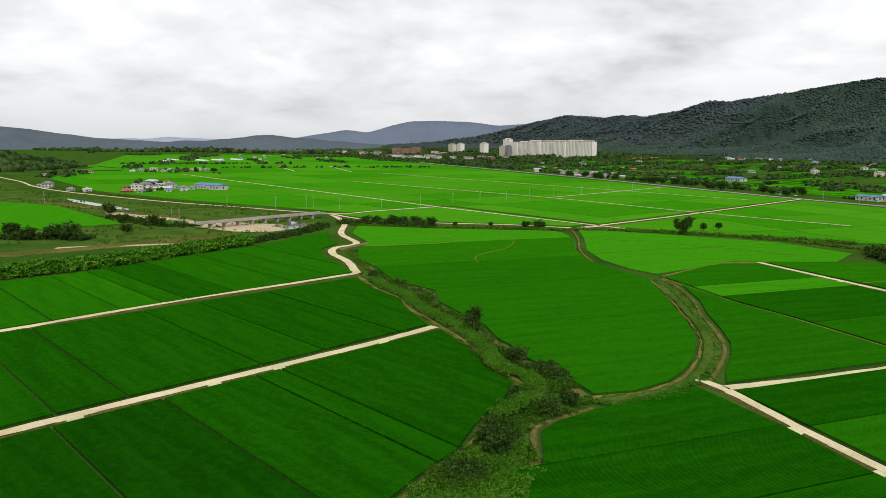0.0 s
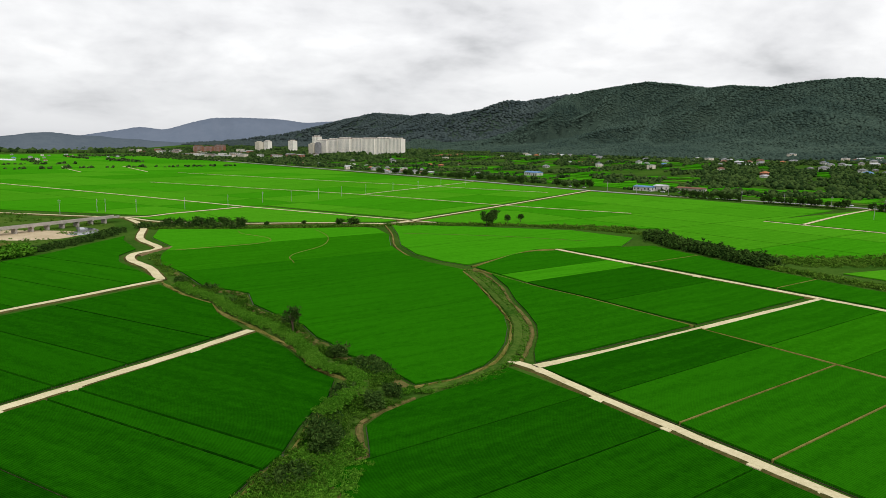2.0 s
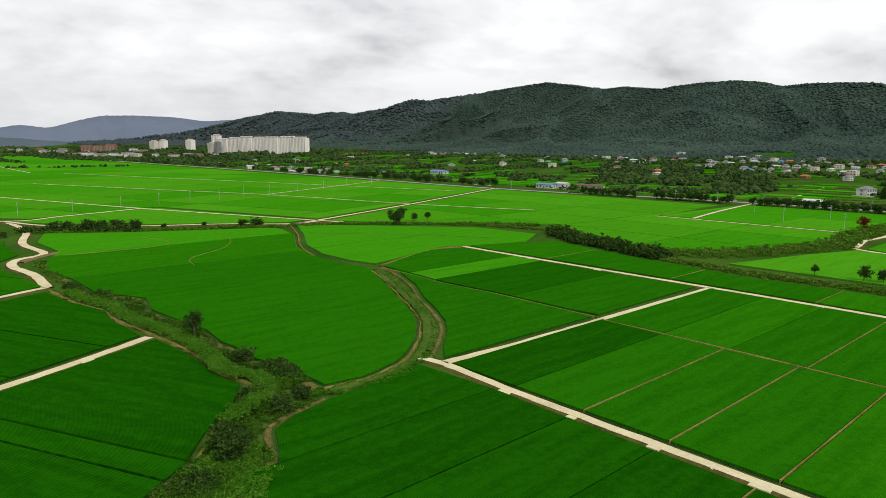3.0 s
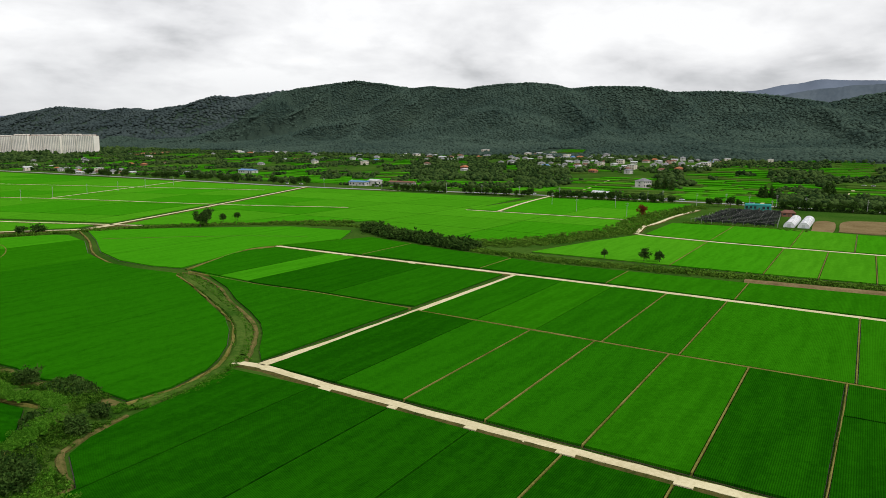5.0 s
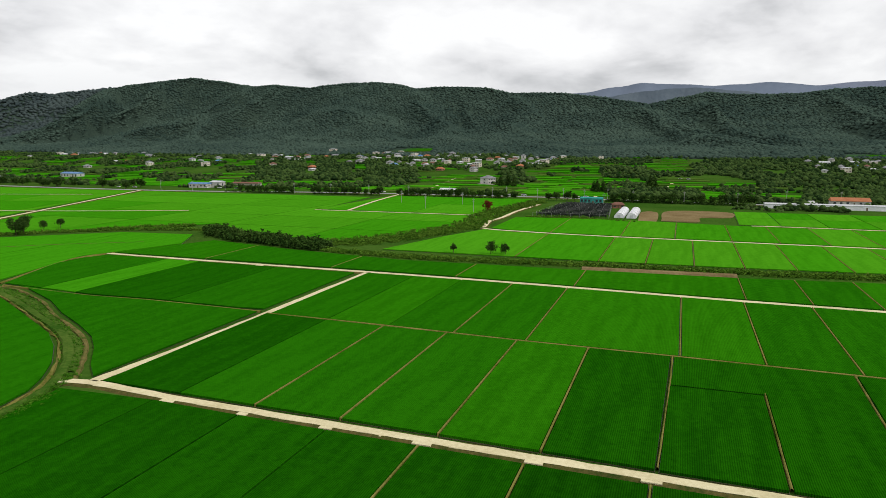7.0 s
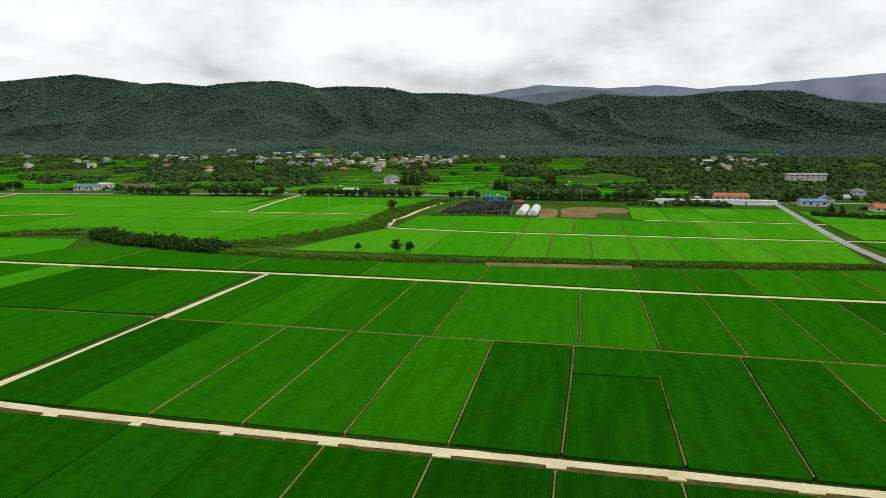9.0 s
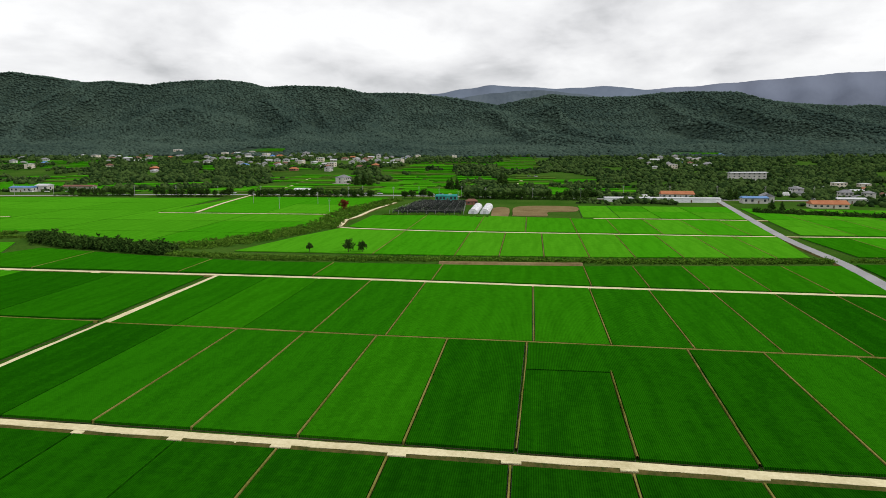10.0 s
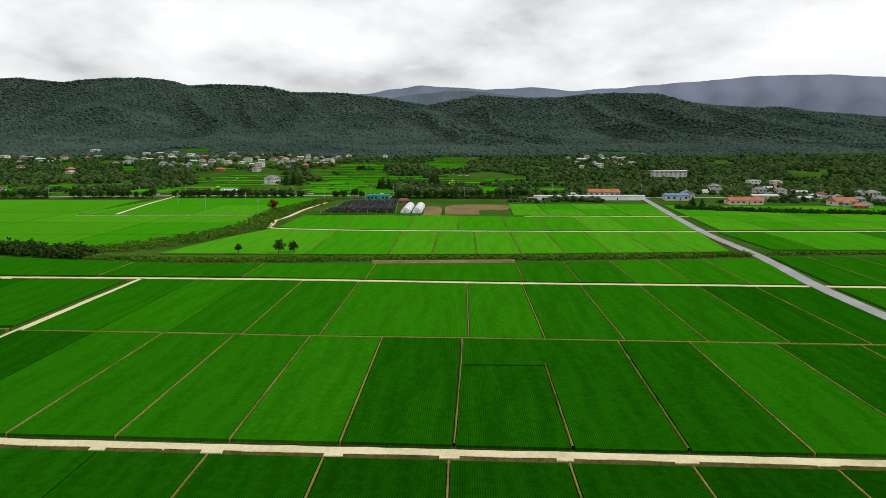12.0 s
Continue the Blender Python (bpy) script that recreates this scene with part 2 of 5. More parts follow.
# ---------------------------------------------------------------- roads and banks
def spline(pts, step=4.0):
    """A smooth line through the plan points (Catmull-Rom)."""
    P = [np.array(p, float) for p in pts]
    P = [2 * P[0] - P[1]] + P + [2 * P[-1] - P[-2]]
    out = []
    for i in range(1, len(P) - 2):
        n = max(2, int(np.linalg.norm(P[i + 1] - P[i]) / step))
        for k in range(n):
            t = k / n
            out.append(0.5 * (2 * P[i] + (P[i + 1] - P[i - 1]) * t + (2 * P[i - 1] - 5 * P[i] + 4 * P[i + 1] - P[i + 2]) * t * t
                              + (3 * P[i] - P[i - 1] - 3 * P[i + 1] + P[i + 2]) * t ** 3))
    out.append(P[-2])
    return np.array(out)


def sides(line):
    d = np.gradient(line, axis=0)
    d /= np.linalg.norm(d, axis=1)[:, None] + 1e-9
    return np.stack([-d[:, 1], d[:, 0]], 1)


def ribbon(name, line, profile, mat, rough=0.0, seed=0):
    """A strip along the line: the profile gives (offset, height) pairs across it."""
    n = sides(line)
    rng = np.random.RandomState(seed)
    k = len(profile)
    verts, faces = [], []
    for i, (p, s) in enumerate(zip(line, n)):
        base = hz(*p)
        for j, (o, h) in enumerate(profile):
            w = o + (rng.uniform(-rough, rough) if j in (0, 1, k - 2, k - 1) else 0)
            q = p + s * w
            verts.append((q[0], q[1], base + h))
        if i:
            for j in range(k - 1):
                a, b = (i - 1) * k + j, i * k + j
                faces.append((a, b, b + 1, a + 1))
    return mesh_from(name, verts, faces, mat, False)


def road(name, pts, width, label, mat=None, verge=1.0, lift=0.45, step=3.0, frame_grid=False):
    if frame_grid:
        pts = [g2w(*p) for p in pts]
    line = spline(pts, step)
    w = width / 2
    ob = new(name, ribbon(name, line, [(-w, lift - 0.15), (-w, lift), (w, lift), (w, lift - 0.15)], mat or M_CONCRETE, 0.16, len(pts)))
    tagged(ob, label, "road", kind="structure")
    vg = new("verge", ribbon("verge", line, [(-w - verge, -0.05), (-w - 0.12, lift - 0.06), (w + 0.12, lift - 0.06), (w + verge, -0.05)], M_VERGE, 0.25, 7 + len(pts)))
    vg.parent = ob
    return ob


PALE = "pale concrete farm road between rice paddies"
road("road_east", [(-4, -0.8), (3, 0.8), (22, -0.6), (41, -1.5), (77, -2.9), (110, -3.9), (143, -5), (172, -6.1), (222, -8.6), (340, -14.4)], 2.15, PALE, frame_grid=True)
road("road_cross", [(3, 1.5), (4.4, 22), (4.8, 47), (5, 90), (5.6, 124.8)], 2.4, PALE, frame_grid=True)
road("road_far", [(-119, 128.4), (-58, 126.4), (4, 125.4), (41, 124.4), (79, 122.4), (132, 118.9), (221, 115.5), (340, 109.8)], 2.4, PALE, frame_grid=True)
road("road_west", [(-190, -5), (-130, 57), (-75, 112), (-54, 132.5), (-20, 165), (-2, 184)], 2.6, PALE)
road("road_northwest", [(-230, 58), (-160, 130), (-116, 175), (-82, 213), (-56, 238), (-33, 261)], 2.4, PALE)
road("road_winding", [(-33, 261), (-40, 287), (-50, 309), (-51, 326), (-43, 341), (-56, 377), (-62, 431), (-79, 482)], 3.4, "winding pale track beside a weedy creek")
road("road_levee", [(-1100, 1250), (-700, 1010), (-524, 845), (-436, 737), (-361, 662), (-239, 572), (-159, 525), (-79, 482), (-50, 503), (-6, 541)], 3.0, "levee road along the riverbank", lift=0.8)
road("road_canal", [(-79, 480), (-53, 449), (-9, 431), (40, 424), (76, 412), (96, 420)], 2.6, PALE, lift=0.8)
road("road_plain", [(-1000, -112), (-825, -57), (-559, 30), (-392, 83), (-255, 134), (-236, 142)], 2.4, PALE, lift=0.8, frame_grid=True)
road("road_highway_link", [(76, 410), (93, 422), (165, 488), (250, 570), (341, 659)], 2.6, PALE, lift=0.8)
road("road_north_a", [(-760, 95), (-600, 159), (-459, 215), (-302, 256), (-208, 291)], 1.7, PALE, lift=0.8, frame_grid=True)
road("road_north_b", [(-464, 219), (-532, 350), (-580, 440)], 1.7, PALE, lift=0.8, frame_grid=True)
road("road_north_c", [(-1000, 190), (-786, 259), (-586, 324), (-437, 371), (-390, 386)], 1.7, PALE, lift=0.8, frame_grid=True)
road("road_north_d", [(-336, 1422), (-300, 1310), (-253, 1181)], 2.2, PALE, lift=0.8)
road("road_north_e", [(-238, 1451), (-200, 1320), (-157, 1180)], 2.2, PALE, lift=0.8)
road("footpath", [(76, 408), (72, 366), (65, 323), (65, 289), (70, 272), (79, 254)], 0.55, "narrow dirt footpath between rice paddies", M_BUND, verge=0.35)
road("asphalt_road", [(221, 40), (221, 77), (223, 119), (229, 174), (233, 253), (252, 418), (258, 470)], 4.6, "grey asphalt road across the fields", M_ASPHALT, 1.2, 0.6, frame_grid=True)
road("road_dike", [(8, 273), (12, 262), (40, 256), (78, 252), (164, 250), (221, 249), (327, 252), (420, 255)], 2.2, PALE, frame_grid=True)
road("road_terrace", [(150, 322), (168, 323), (249, 320)], 2.0, PALE, frame_grid=True)
road("road_village", [(-136, 327), (-60, 328), (0, 328)], 2.0, PALE, frame_grid=True)
road("road_village_link", [(-105, 328), (-118, 400), (-128, 477)], 2.4, PALE, lift=0.8, frame_grid=True)
road("road_stream", [(8, 273), (4, 300), (6, 319), (6, 365), (10, 420)], 2.4, PALE, frame_grid=True)
road("highway", [(-2400, 455), (-900, 462), (-400, 450), (-200, 480), (-30, 490), (60, 480), (160, 470), (260, 468), (420, 470), (900, 480)], 8.0, "grey two-lane country highway", M_ASPHALT, 1.5, 0.4, 12.0, frame_grid=True)


# ---------------------------------------------------------------- rice paddies
def clip_half(poly, nx, ny, d):
    """The part of the polygon where nx*x + ny*y <= d."""
    out = []
    for i, p in enumerate(poly):
        q = poly[(i + 1) % len(poly)]
        a, b = nx * p[0] + ny * p[1] - d, nx * q[0] + ny * q[1] - d
        if a <= 0:
            out.append(p)
        if a * b < 0:
            t = a / (a - b)
            out.append((p[0] + t * (q[0] - p[0]), p[1] + t * (q[1] - p[1])))
    return out


def area(p):
    return 0.5 * sum(p[i][0] * p[(i + 1) % len(p)][1] - p[(i + 1) % len(p)][0] * p[i][1] for i in range(len(p)))


paddy_rng = random.Random(4)


def paddy(poly, origin, angle, mat, top=0.55, label="", depth=0.3):
    clean = []
    for p in poly:
        if not clean or math.dist(p, clean[-1]) > 0.05:
            clean.append(p)
    if len(clean) < 3 or abs(area(clean)) < 12:
        return
    if area(clean) < 0:
        clean.reverse()
    cx, cy = sum(p[0] for p in clean) / len(clean), sum(p[1] for p in clean) / len(clean)
    bm = bmesh.new()
    low = [bm.verts.new((p[0] - cx, p[1] - cy, -depth)) for p in clean]
    mid = [bm.verts.new((p[0] - cx, p[1] - cy, top - 0.12)) for p in clean]
    try:
        tip = [bm.verts.new((v.co.x, v.co.y, top)) for v in low]
        cap = bm.faces.new(tip)
        for a, b in ((low, mid), (mid, tip)):
            for i in range(len(a)):
                j = (i + 1) % len(a)
                bm.faces.new((a[i], a[j], b[j], b[i]))
        bm.normal_update()
        bmesh.ops.triangulate(bm, faces=[cap])
    except ValueError:
        bm.free()
        return
    wx, wy = origin[0] + cx * math.cos(angle) - cy * math.sin(angle), origin[1] + cx * math.sin(angle) + cy * math.cos(angle)
    ob = part("rice_paddy", bm, mat)
    ob.matrix_basis = Matrix.Translation((wx, wy, hz(wx, wy))) @ Matrix.Rotation(angle, 4, "Z")
    bm = bmesh.new()
    grow = 1 + 0.35 / math.sqrt(abs(area(clean)))
    rim = [[bm.verts.new(((p[0] - cx) * grow, (p[1] - cy) * grow, z)) for p in clean] for z in (-depth, 0.12)]
    bm.faces.new(rim[1])
    for i in range(len(clean)):
        j = (i + 1) % len(clean)
        bm.faces.new((rim[0][i], rim[0][j], rim[1][j], rim[1][i]))
    bm.normal_update()
    bmesh.ops.triangulate(bm, faces=[f for f in bm.faces if len(f.verts) > 4])
    part("muddy_margin", bm, M_MUD, ob, "dark wet mud at the paddy's edge")
    tone = {M_RICE_EVEN: "mid-green rice paddy with an even canopy", M_RICE_VIGNETTE: "rice paddy in planted rows, its green darkened for vignette", M_RICE_DARK: "deep green rice paddy in straight planted rows", M_RICE_MID: "green rice paddy with a dense even canopy", M_RICE_FRESH: "fresh green rice paddy with an even canopy", M_RICE_LIGHT: "bright light-green rice paddy"}
    tagged(ob, label or tone[mat], "rice paddy", "rice paddies of the plain", "thing")


def bund(poly, origin, angle, top=0.62):
    cx, cy = sum(p[0] for p in poly) / len(poly), sum(p[1] for p in poly) / len(poly)
    if area(poly) < 0:
        poly = poly[::-1]
    bm = bmesh.new()
    low = [bm.verts.new((p[0] - cx, p[1] - cy, -0.2)) for p in poly]
    tip = [bm.verts.new((v.co.x, v.co.y, top)) for v in low]
    bm.faces.new(tip)
    for i in range(len(low)):
        j = (i + 1) % len(low)
        bm.faces.new((low[i], low[j], tip[j], tip[i]))
    wx, wy = origin[0] + cx * math.cos(angle) - cy * math.sin(angle), origin[1] + cx * math.sin(angle) + cy * math.cos(angle)
    ob = part("bund", bm, M_BUND)
    ob.matrix_basis = Matrix.Translation((wx, wy, hz(wx, wy))) @ Matrix.Rotation(angle, 4, "Z")
    tagged(ob, "narrow dry earth bund between rice paddies", "bund", kind="structure")


def zone(poly, cuts_x, cuts_y, origin=(OX, OY), angle=GRID, turn=0.0, mats=(M_RICE_MID,), gap=0.32, bunds=0.0, bunds_from=-9999):
    """Cuts a stretch of land into paddies along the given lines; narrow earth bunds stay between them."""
    c, s = math.cos(turn), math.sin(turn)
    loc = [(x * c + y * s, -x * s + y * c) for x, y in poly]
    if bunds:
        for x in cuts_x:
            if x < bunds_from:
                continue
            strip = clip_half(loc, 1, 0, x + bunds)
            strip = clip_half(strip, -1, 0, -x + bunds) if strip else strip
            if len(strip) > 2:
                bund(strip, origin, angle + turn)
    xs, ys = [-9999] + list(cuts_x) + [9999], [-9999] + list(cuts_y) + [9999]
    k = 0
    for j in range(len(ys) - 1):
        for i in range(len(xs) - 1):
            g0, g1 = [bunds + 0.2 if bunds and x >= bunds_from else (0.17 if bunds else gap) for x in (xs[i], xs[i + 1])]
            cell = clip_half(loc, 1, 0, xs[i + 1] - g1)
            cell = clip_half(cell, -1, 0, -xs[i] - g0) if cell else cell
            cell = clip_half(cell, 0, 1, ys[j + 1] - gap) if cell else cell
            cell = clip_half(cell, 0, -1, -ys[j] - gap) if cell else cell
            if len(cell) < 3:
                continue
            if callable(mats):
                m = mats(i, j)
            else:
                m = paddy_rng.choice(mats)
            paddy(cell, origin, angle + turn, m)
            k += 1


N_ = M_RICE_EVEN
X_, D_, M_, F_, L_ = M_RICE_VIGNETTE, M_RICE_DARK, M_RICE_MID, M_RICE_FRESH, M_RICE_LIGHT
# between the east road and the middle bund
zone([(5, 2.2), (60, 0.4), (109, -1.4), (110.3, -1.5), (111.5, 55.2), (77, 56.2), (5, 59.8)], [24, 41, 58.5, 76.5, 93.5], [], bunds=0.14, bunds_from=40, mats=lambda i, j: [D_, M_, M_, M_, N_, D_][min(i, 5)])
zone([(111.0, -1.6), (127.9, -2.2), (128.4, 35.6), (111.8, 35.6)], [], [], mats=(D_,))
zone([(111.9, 36.3), (129.1, 36.3), (128.6, -2.2), (144.8, -2.8), (146.8, 53.6), (112.3, 55.2)], [], [], mats=(D_,))
zone([(145.6, -2.8), (172, -3.3), (218, -5.7), (218, 50.2), (147.6, 53.6)], [163, 181.5, 200], [], bunds=0.14, mats=(D_, D_, M_))
zone([(225, -5.7), (340, -11.5), (340, 45.2), (225, 50.2)], [243, 261, 279, 297, 315], [], bunds=0.14, mats=(D_,))
# between the middle bund and the far road
zone([(6, 60.7), (42, 59.4), (77, 57.4), (113, 56.4), (153, 54.6), (219, 51.7), (220, 113.6), (132, 117), (79, 120.4), (41, 122.4), (6, 123.4)],
     [24, 42, 60, 78.5, 113.5, 131, 149, 167.5, 185.5, 203], [], bunds=0.14, bunds_from=55, mats=lambda i, j: [M_, N_, M_, M_, N_, N_, M_, M_, M_, D_, D_, M_][min(i, 11)])
zone([(226, 51.2), (340, 45.2), (340, 106.9), (227, 112.7)], [244, 262, 280, 298, 316], [], bunds=0.14, mats=(M_,))
# beyond the far road up to the hedge
zone([(-116, 131.4), (-48, 130.4), (38, 127.9), (79, 124.9), (132, 121.4), (222, 118), (226, 167.2), (134, 156.3), (78, 154.2), (6, 153.1), (-50, 162.8), (-100, 175.8)],
     [-70, -12, 38, 80, 132, 150, 168, 186, 204], [], bunds=0.14, mats=(M_, N_))
zone([(229, 117.5), (340, 112.7), (340, 169.3), (233, 171.5)], [247, 265, 283, 301], [], bunds=0.14, mats=(M_,))
# below the east road
zone([(0.5, -4), (3.6, -21), (4.8, -30.6), (7.2, -40), (10.4, -45.4), (17, -48.6), (21.6, -51), (22.4, -60), (31, -60), (50, -85), (340, -85), (340, -18.4), (222, -12), (172, -8.6), (110, -6.7), (41, -4.1), (22, -3.1)],
     [22, 41, 58.5, 75, 92, 110, 127, 144, 163.5, 182, 200, 219], [], bunds=0.13, bunds_from=60, mats=lambda i, j: D_ if i < 5 else X_)
# the bean-shaped fields inside the curved ditch
zone([(-97, 57), (-80, 49), (-61, 39), (-35, 25), (-25, 17.5), (-15, 8), (-8.4, -0.3), (-4.4, -7), (-1.6, -18), (-2.8, -26.5), (-11, -26.4), (-19, -24.6), (-24, -27.4), (-30, -29.4), (-39, -27.6), (-46, -28.2), (-59, -26), (-71, -27.4), (-90, -28.4), (-106, -24),
      (-126, -33), (-155, -32), (-178, -34), (-192, -31), (-205, -27), (-223, -18), (-261, -18), (-294, -7), (-272, 27), (-240, 94), (-232, 97), (-205, 89), (-170, 69), (-143, 60), (-122, 58), (-100, 60)],
     [-262, -212, -156, -107, -56], [], mats=lambda i, j: [F_, F_, N_, M_, M_, M_, D_][min(i, 6)], gap=0.06)
zone([(-243, 114), (-205, 95), (-170, 75), (-143, 66), (-122, 65), (-108, 68), (-119, 106), (-123, 119), (-119, 130), (-108, 162), (-124, 190), (-164, 186), (-209, 148)], [-160], [], mats=(F_,))
zone([(-102, 67.4), (-118, 101.1), (-119, 114.6), (-115, 125.4), (-58, 123.4), (1, 122.4), (1, 64.5), (-9, 63.6), (-38, 64.5), (-62, 63.6)], [-84, -68, -32], [], mats=lambda i, j: [M_, F_, D_, M_][min(i, 3)], gap=0.2)
zone([(-94, 66), (-62, 61.5), (-38, 62.5), (-9, 61.5), (1, 61), (0.6, 4), (-5.4, 9.2), (-14.4, 19), (-23, 26.6), (-35.4, 34.4), (-49.8, 42.4), (-65.8, 53), (-88, 64)], [], [], mats=(M_,))
# west of the creek, on a grid of its own
WO, WA = (-2.0, 184.0), radians(44.6)
zone([(0, 3), (8.5, 22), (15.5, 32), (19, 50), (26, 70), (-87, 71), (-250, 68), (-250, 3)], [-230, -200, -170, -140, -116, -93.5, -80.5, -51.3, -34.6, -10.5], [], WO, WA, mats=(D_,))
zone([(-1, -3), (-8, -20), (-16, -34), (-19, -43), (-27, -48), (-36, -51), (-41, -53), (-51, -58), (-59, -59.5), (-69, -62.5), (-92, -78), (-250, -78), (-250, -3)],
     [-230, -200, -170, -140, -116, -95.8, -76.2, -56.3, -50], [], WO, WA, mats=(X_, D_))
zone([(32, 79), (39, 98), (47, 121), (58, 137), (73, 146), (88, 176), (98, 189), (43, 166), (-4, 156), (-45, 147), (-70, 146), (-250, 138), (-250, 74), (-87, 76)],
     [-220, -190, -160, -130, -100, -74, -55.3, -42.6, -35, -18, 5, 22, 38], [], WO, WA, mats=lambda i, j: [M_, M_, M_, M_, M_, M_, M_, N_, M_, D_, M_, M_, M_, M_][min(i, 13)])
# behind the hedge, to the highway
zone([(-12, 177), (80, 176), (134, 178), (222, 185), (230, 246), (164, 247.5), (78, 249), (30, 253), (12, 259), (0, 224)], [48, 82, 100, 118, 136, 154, 173, 191, 209], [], bunds=0.14, mats=(L_, F_, L_))
zone([(30, 259), (78, 255), (164, 253), (230, 252), (240, 317), (140, 319), (78, 330), (14, 325), (14, 266)], [48, 84, 110, 136, 157, 178, 199, 220], [], bunds=0.14, mats=(L_, F_))
zone([(144, 326), (240, 324), (248, 404), (146, 404)], [166, 190, 215], [365], mats=(L_, F_))
zone([(242, 190), (420, 190), (420, 250), (240, 247)], [262, 284, 306, 330, 360], [], bunds=0.14, mats=(F_, N_))
zone([(244, 256), (420, 258), (420, 385), (255, 395)], [270, 292, 314, 336, 370], [290, 325], bunds=0.14, mats=(F_, L_))
zone([(-250, 140), (-209, 168), (-164, 206), (-143, 236), (-96, 196), (-52, 186), (-20, 220), (0, 285), (-2, 324), (-130, 324), (-140, 440), (-380, 438)], [-330, -270, -205, -140, -66], [235, 285, 340, 395], mats=(L_, F_, L_), gap=0.45)
zone([(-132, 331), (-2, 331), (-4, 462), (-128, 466)], [-122, -60], [395], mats=(L_, F_))
# the open plain to the north
zone([(-364, -6), (-395, 80), (-398, 91), (-264, 134), (-258, 118), (-303, 46), (-334, 10)], [-330], [40], mats=(L_, F_))
zone([(-264, 142), (-392, 438), (-560, 436), (-1500, 436), (-2600, 430), (-2600, -300), (-900, -270), (-640, -185), (-510, -105), (-440, -48), (-376, 4), (-406, 86), (-400, 98)],
     [-2300, -2050, -1850, -1650, -1450, -1300, -1150, -1000, -880, -780, -690, -620, -540, -470, -410, -350, -290, -230, -170], [-200, -60, 60, 160, 250, 330, 420, 500, 600, 700, 850, 1000], turn=radians(18), mats=(L_, F_, L_), gap=0.5)
zone([(-560, 700), (-352, 550), (-292, 522), (-192, 412), (-262, 350), (-420, 430), (-700, 600)], [-330], [], (0, 0), 0.0, mats=(F_,))


# ---------------------------------------------------------------- strips of bare earth, grass, sand and water
def strip(name, pts, width, height_, mat, label, category, frame_grid=True, step=3.0, rough=0.3):
    line = spline([g2w(*p) for p in pts] if frame_grid else pts, step)
    w = width / 2
    prof = [(-w, -0.1), (-w * 0.65, height_ * 0.8), (0, height_), (w * 0.65, height_ * 0.8), (w, -0.1)]
    return tagged(new(name, ribbon(name, line, prof, mat, rough, len(pts))), label, category, kind="structure")


def sheet(name, pts, z, mat, label, category, frame_grid=True):
    P = [g2w(*p) for p in pts] if frame_grid else pts
    P = spline(list(P) + [P[0]], 6.0)[:-1]
    bm = bmesh.new()
    top = [bm.verts.new((p[0], p[1], hz(p[0], p[1]) + z)) for p in P]
    low = [bm.verts.new((v.co.x, v.co.y, v.co.z - 0.6)) for v in top]
    f = bm.faces.new(top)
    for i in range(len(top)):
        j = (i + 1) % len(top)
        bm.faces.new((top[i], top[j], low[j], low[i]))
    bm.normal_update()
    if f.normal.z < 0:
        f.normal_flip()
    bmesh.ops.triangulate(bm, faces=[f])
    return tagged(part(name, bm, mat), label, category, kind="structure")


CREEK_L = [(-139, -43), (-116, -42), (-98, -39), (-86, -40), (-64, -38), (-39, -37), (-24, -39), (-13, -37), (-6, -42), (0, -49), (4, -53), (13, -61), (17, -67), (24, -74), (40, -92)]
CREEK_R = [(-155, -34), (-126, -35), (-106.6, -26), (-90.4, -30), (-71, -29), (-59, -27.6), (-46.4, -29.7), (-38.7, -29), (-30, -31), (-24, -28.8), (-19.6, -26.2), (-11.3, -27.8), (-2, -28)]
CREEK_R2 = [(3.7, -31), (6, -40.4), (7.8, -44.5), (9.3, -46.5), (16.3, -49.6), (20.5, -51.5), (21.5, -60.5), (31, -61), (45, -78)]
ARC_IN = [(-100, 59), (-80, 50), (-61, 40), (-35, 26), (-24.5, 18.5), (-14, 8.5), (-7.4, 0.1), (-3.3, -7), (-0.5, -18), (-1.5, -27.7)]
ARC_OUT = [(-100, 62.5), (-91, 62), (-66.5, 51), (-50.5, 40.5), (-36, 32.6), (-23.7, 24.8), (-15.2, 17.2), (-6.3, 7.1), (-1.7, 1.1)]

strip("creek_edge_path", CREEK_L, 1.1, 0.5, M_BUND, "worn earth edge along the creek bank", "bank")
strip("creek_edge_path", [(u, v - 0.6) for u, v in CREEK_R], 2.6, 0.55, M_BANK, "worn earth edge along the creek bank", "bank")
strip("creek_edge_path", CREEK_R2, 1.3, 0.5, M_BANK, "worn earth edge along the creek bank", "bank")
strip("ditch_edge_path", ARC_IN, 0.65, 0.55, M_BUND, "dry earth edge along the curved ditch", "bank")
strip("ditch_edge_path", ARC_OUT, 1.2, 0.5, M_BANK, "dry earth edge along the curved ditch", "bank")
strip("creek_dike", [(-128, -40), (-114, -39.5), (-98, -36.5), (-86, -37.5), (-64, -35.5), (-39, -34.5), (-24, -36.5), (-13, -34.5), (-5, -38), (-2, -44)], 3.8, 1.6, M_GRASS, "rounded grassy dike along the creek", "dike")
strip("grassy_bank", [(-92, 57), (-60, 41.4), (-34, 27.4), (-23.2, 19.8), (-12.5, 9.6), (-5.6, 1), (-1.6, -6), (1.2, -18), (1, -28)], 2.6, 0.8, M_GRASS, "grassy bank along the curved ditch", "bank")
strip("grassy_bank", [(-97, 61), (-80, 54.5), (-58, 43.5), (-36, 30.2), (-23.5, 22.4), (-14.6, 14), (-6.5, 5)], 3.0, 0.3, M_GRASS, "grassy floor of the curved ditch", "bank")
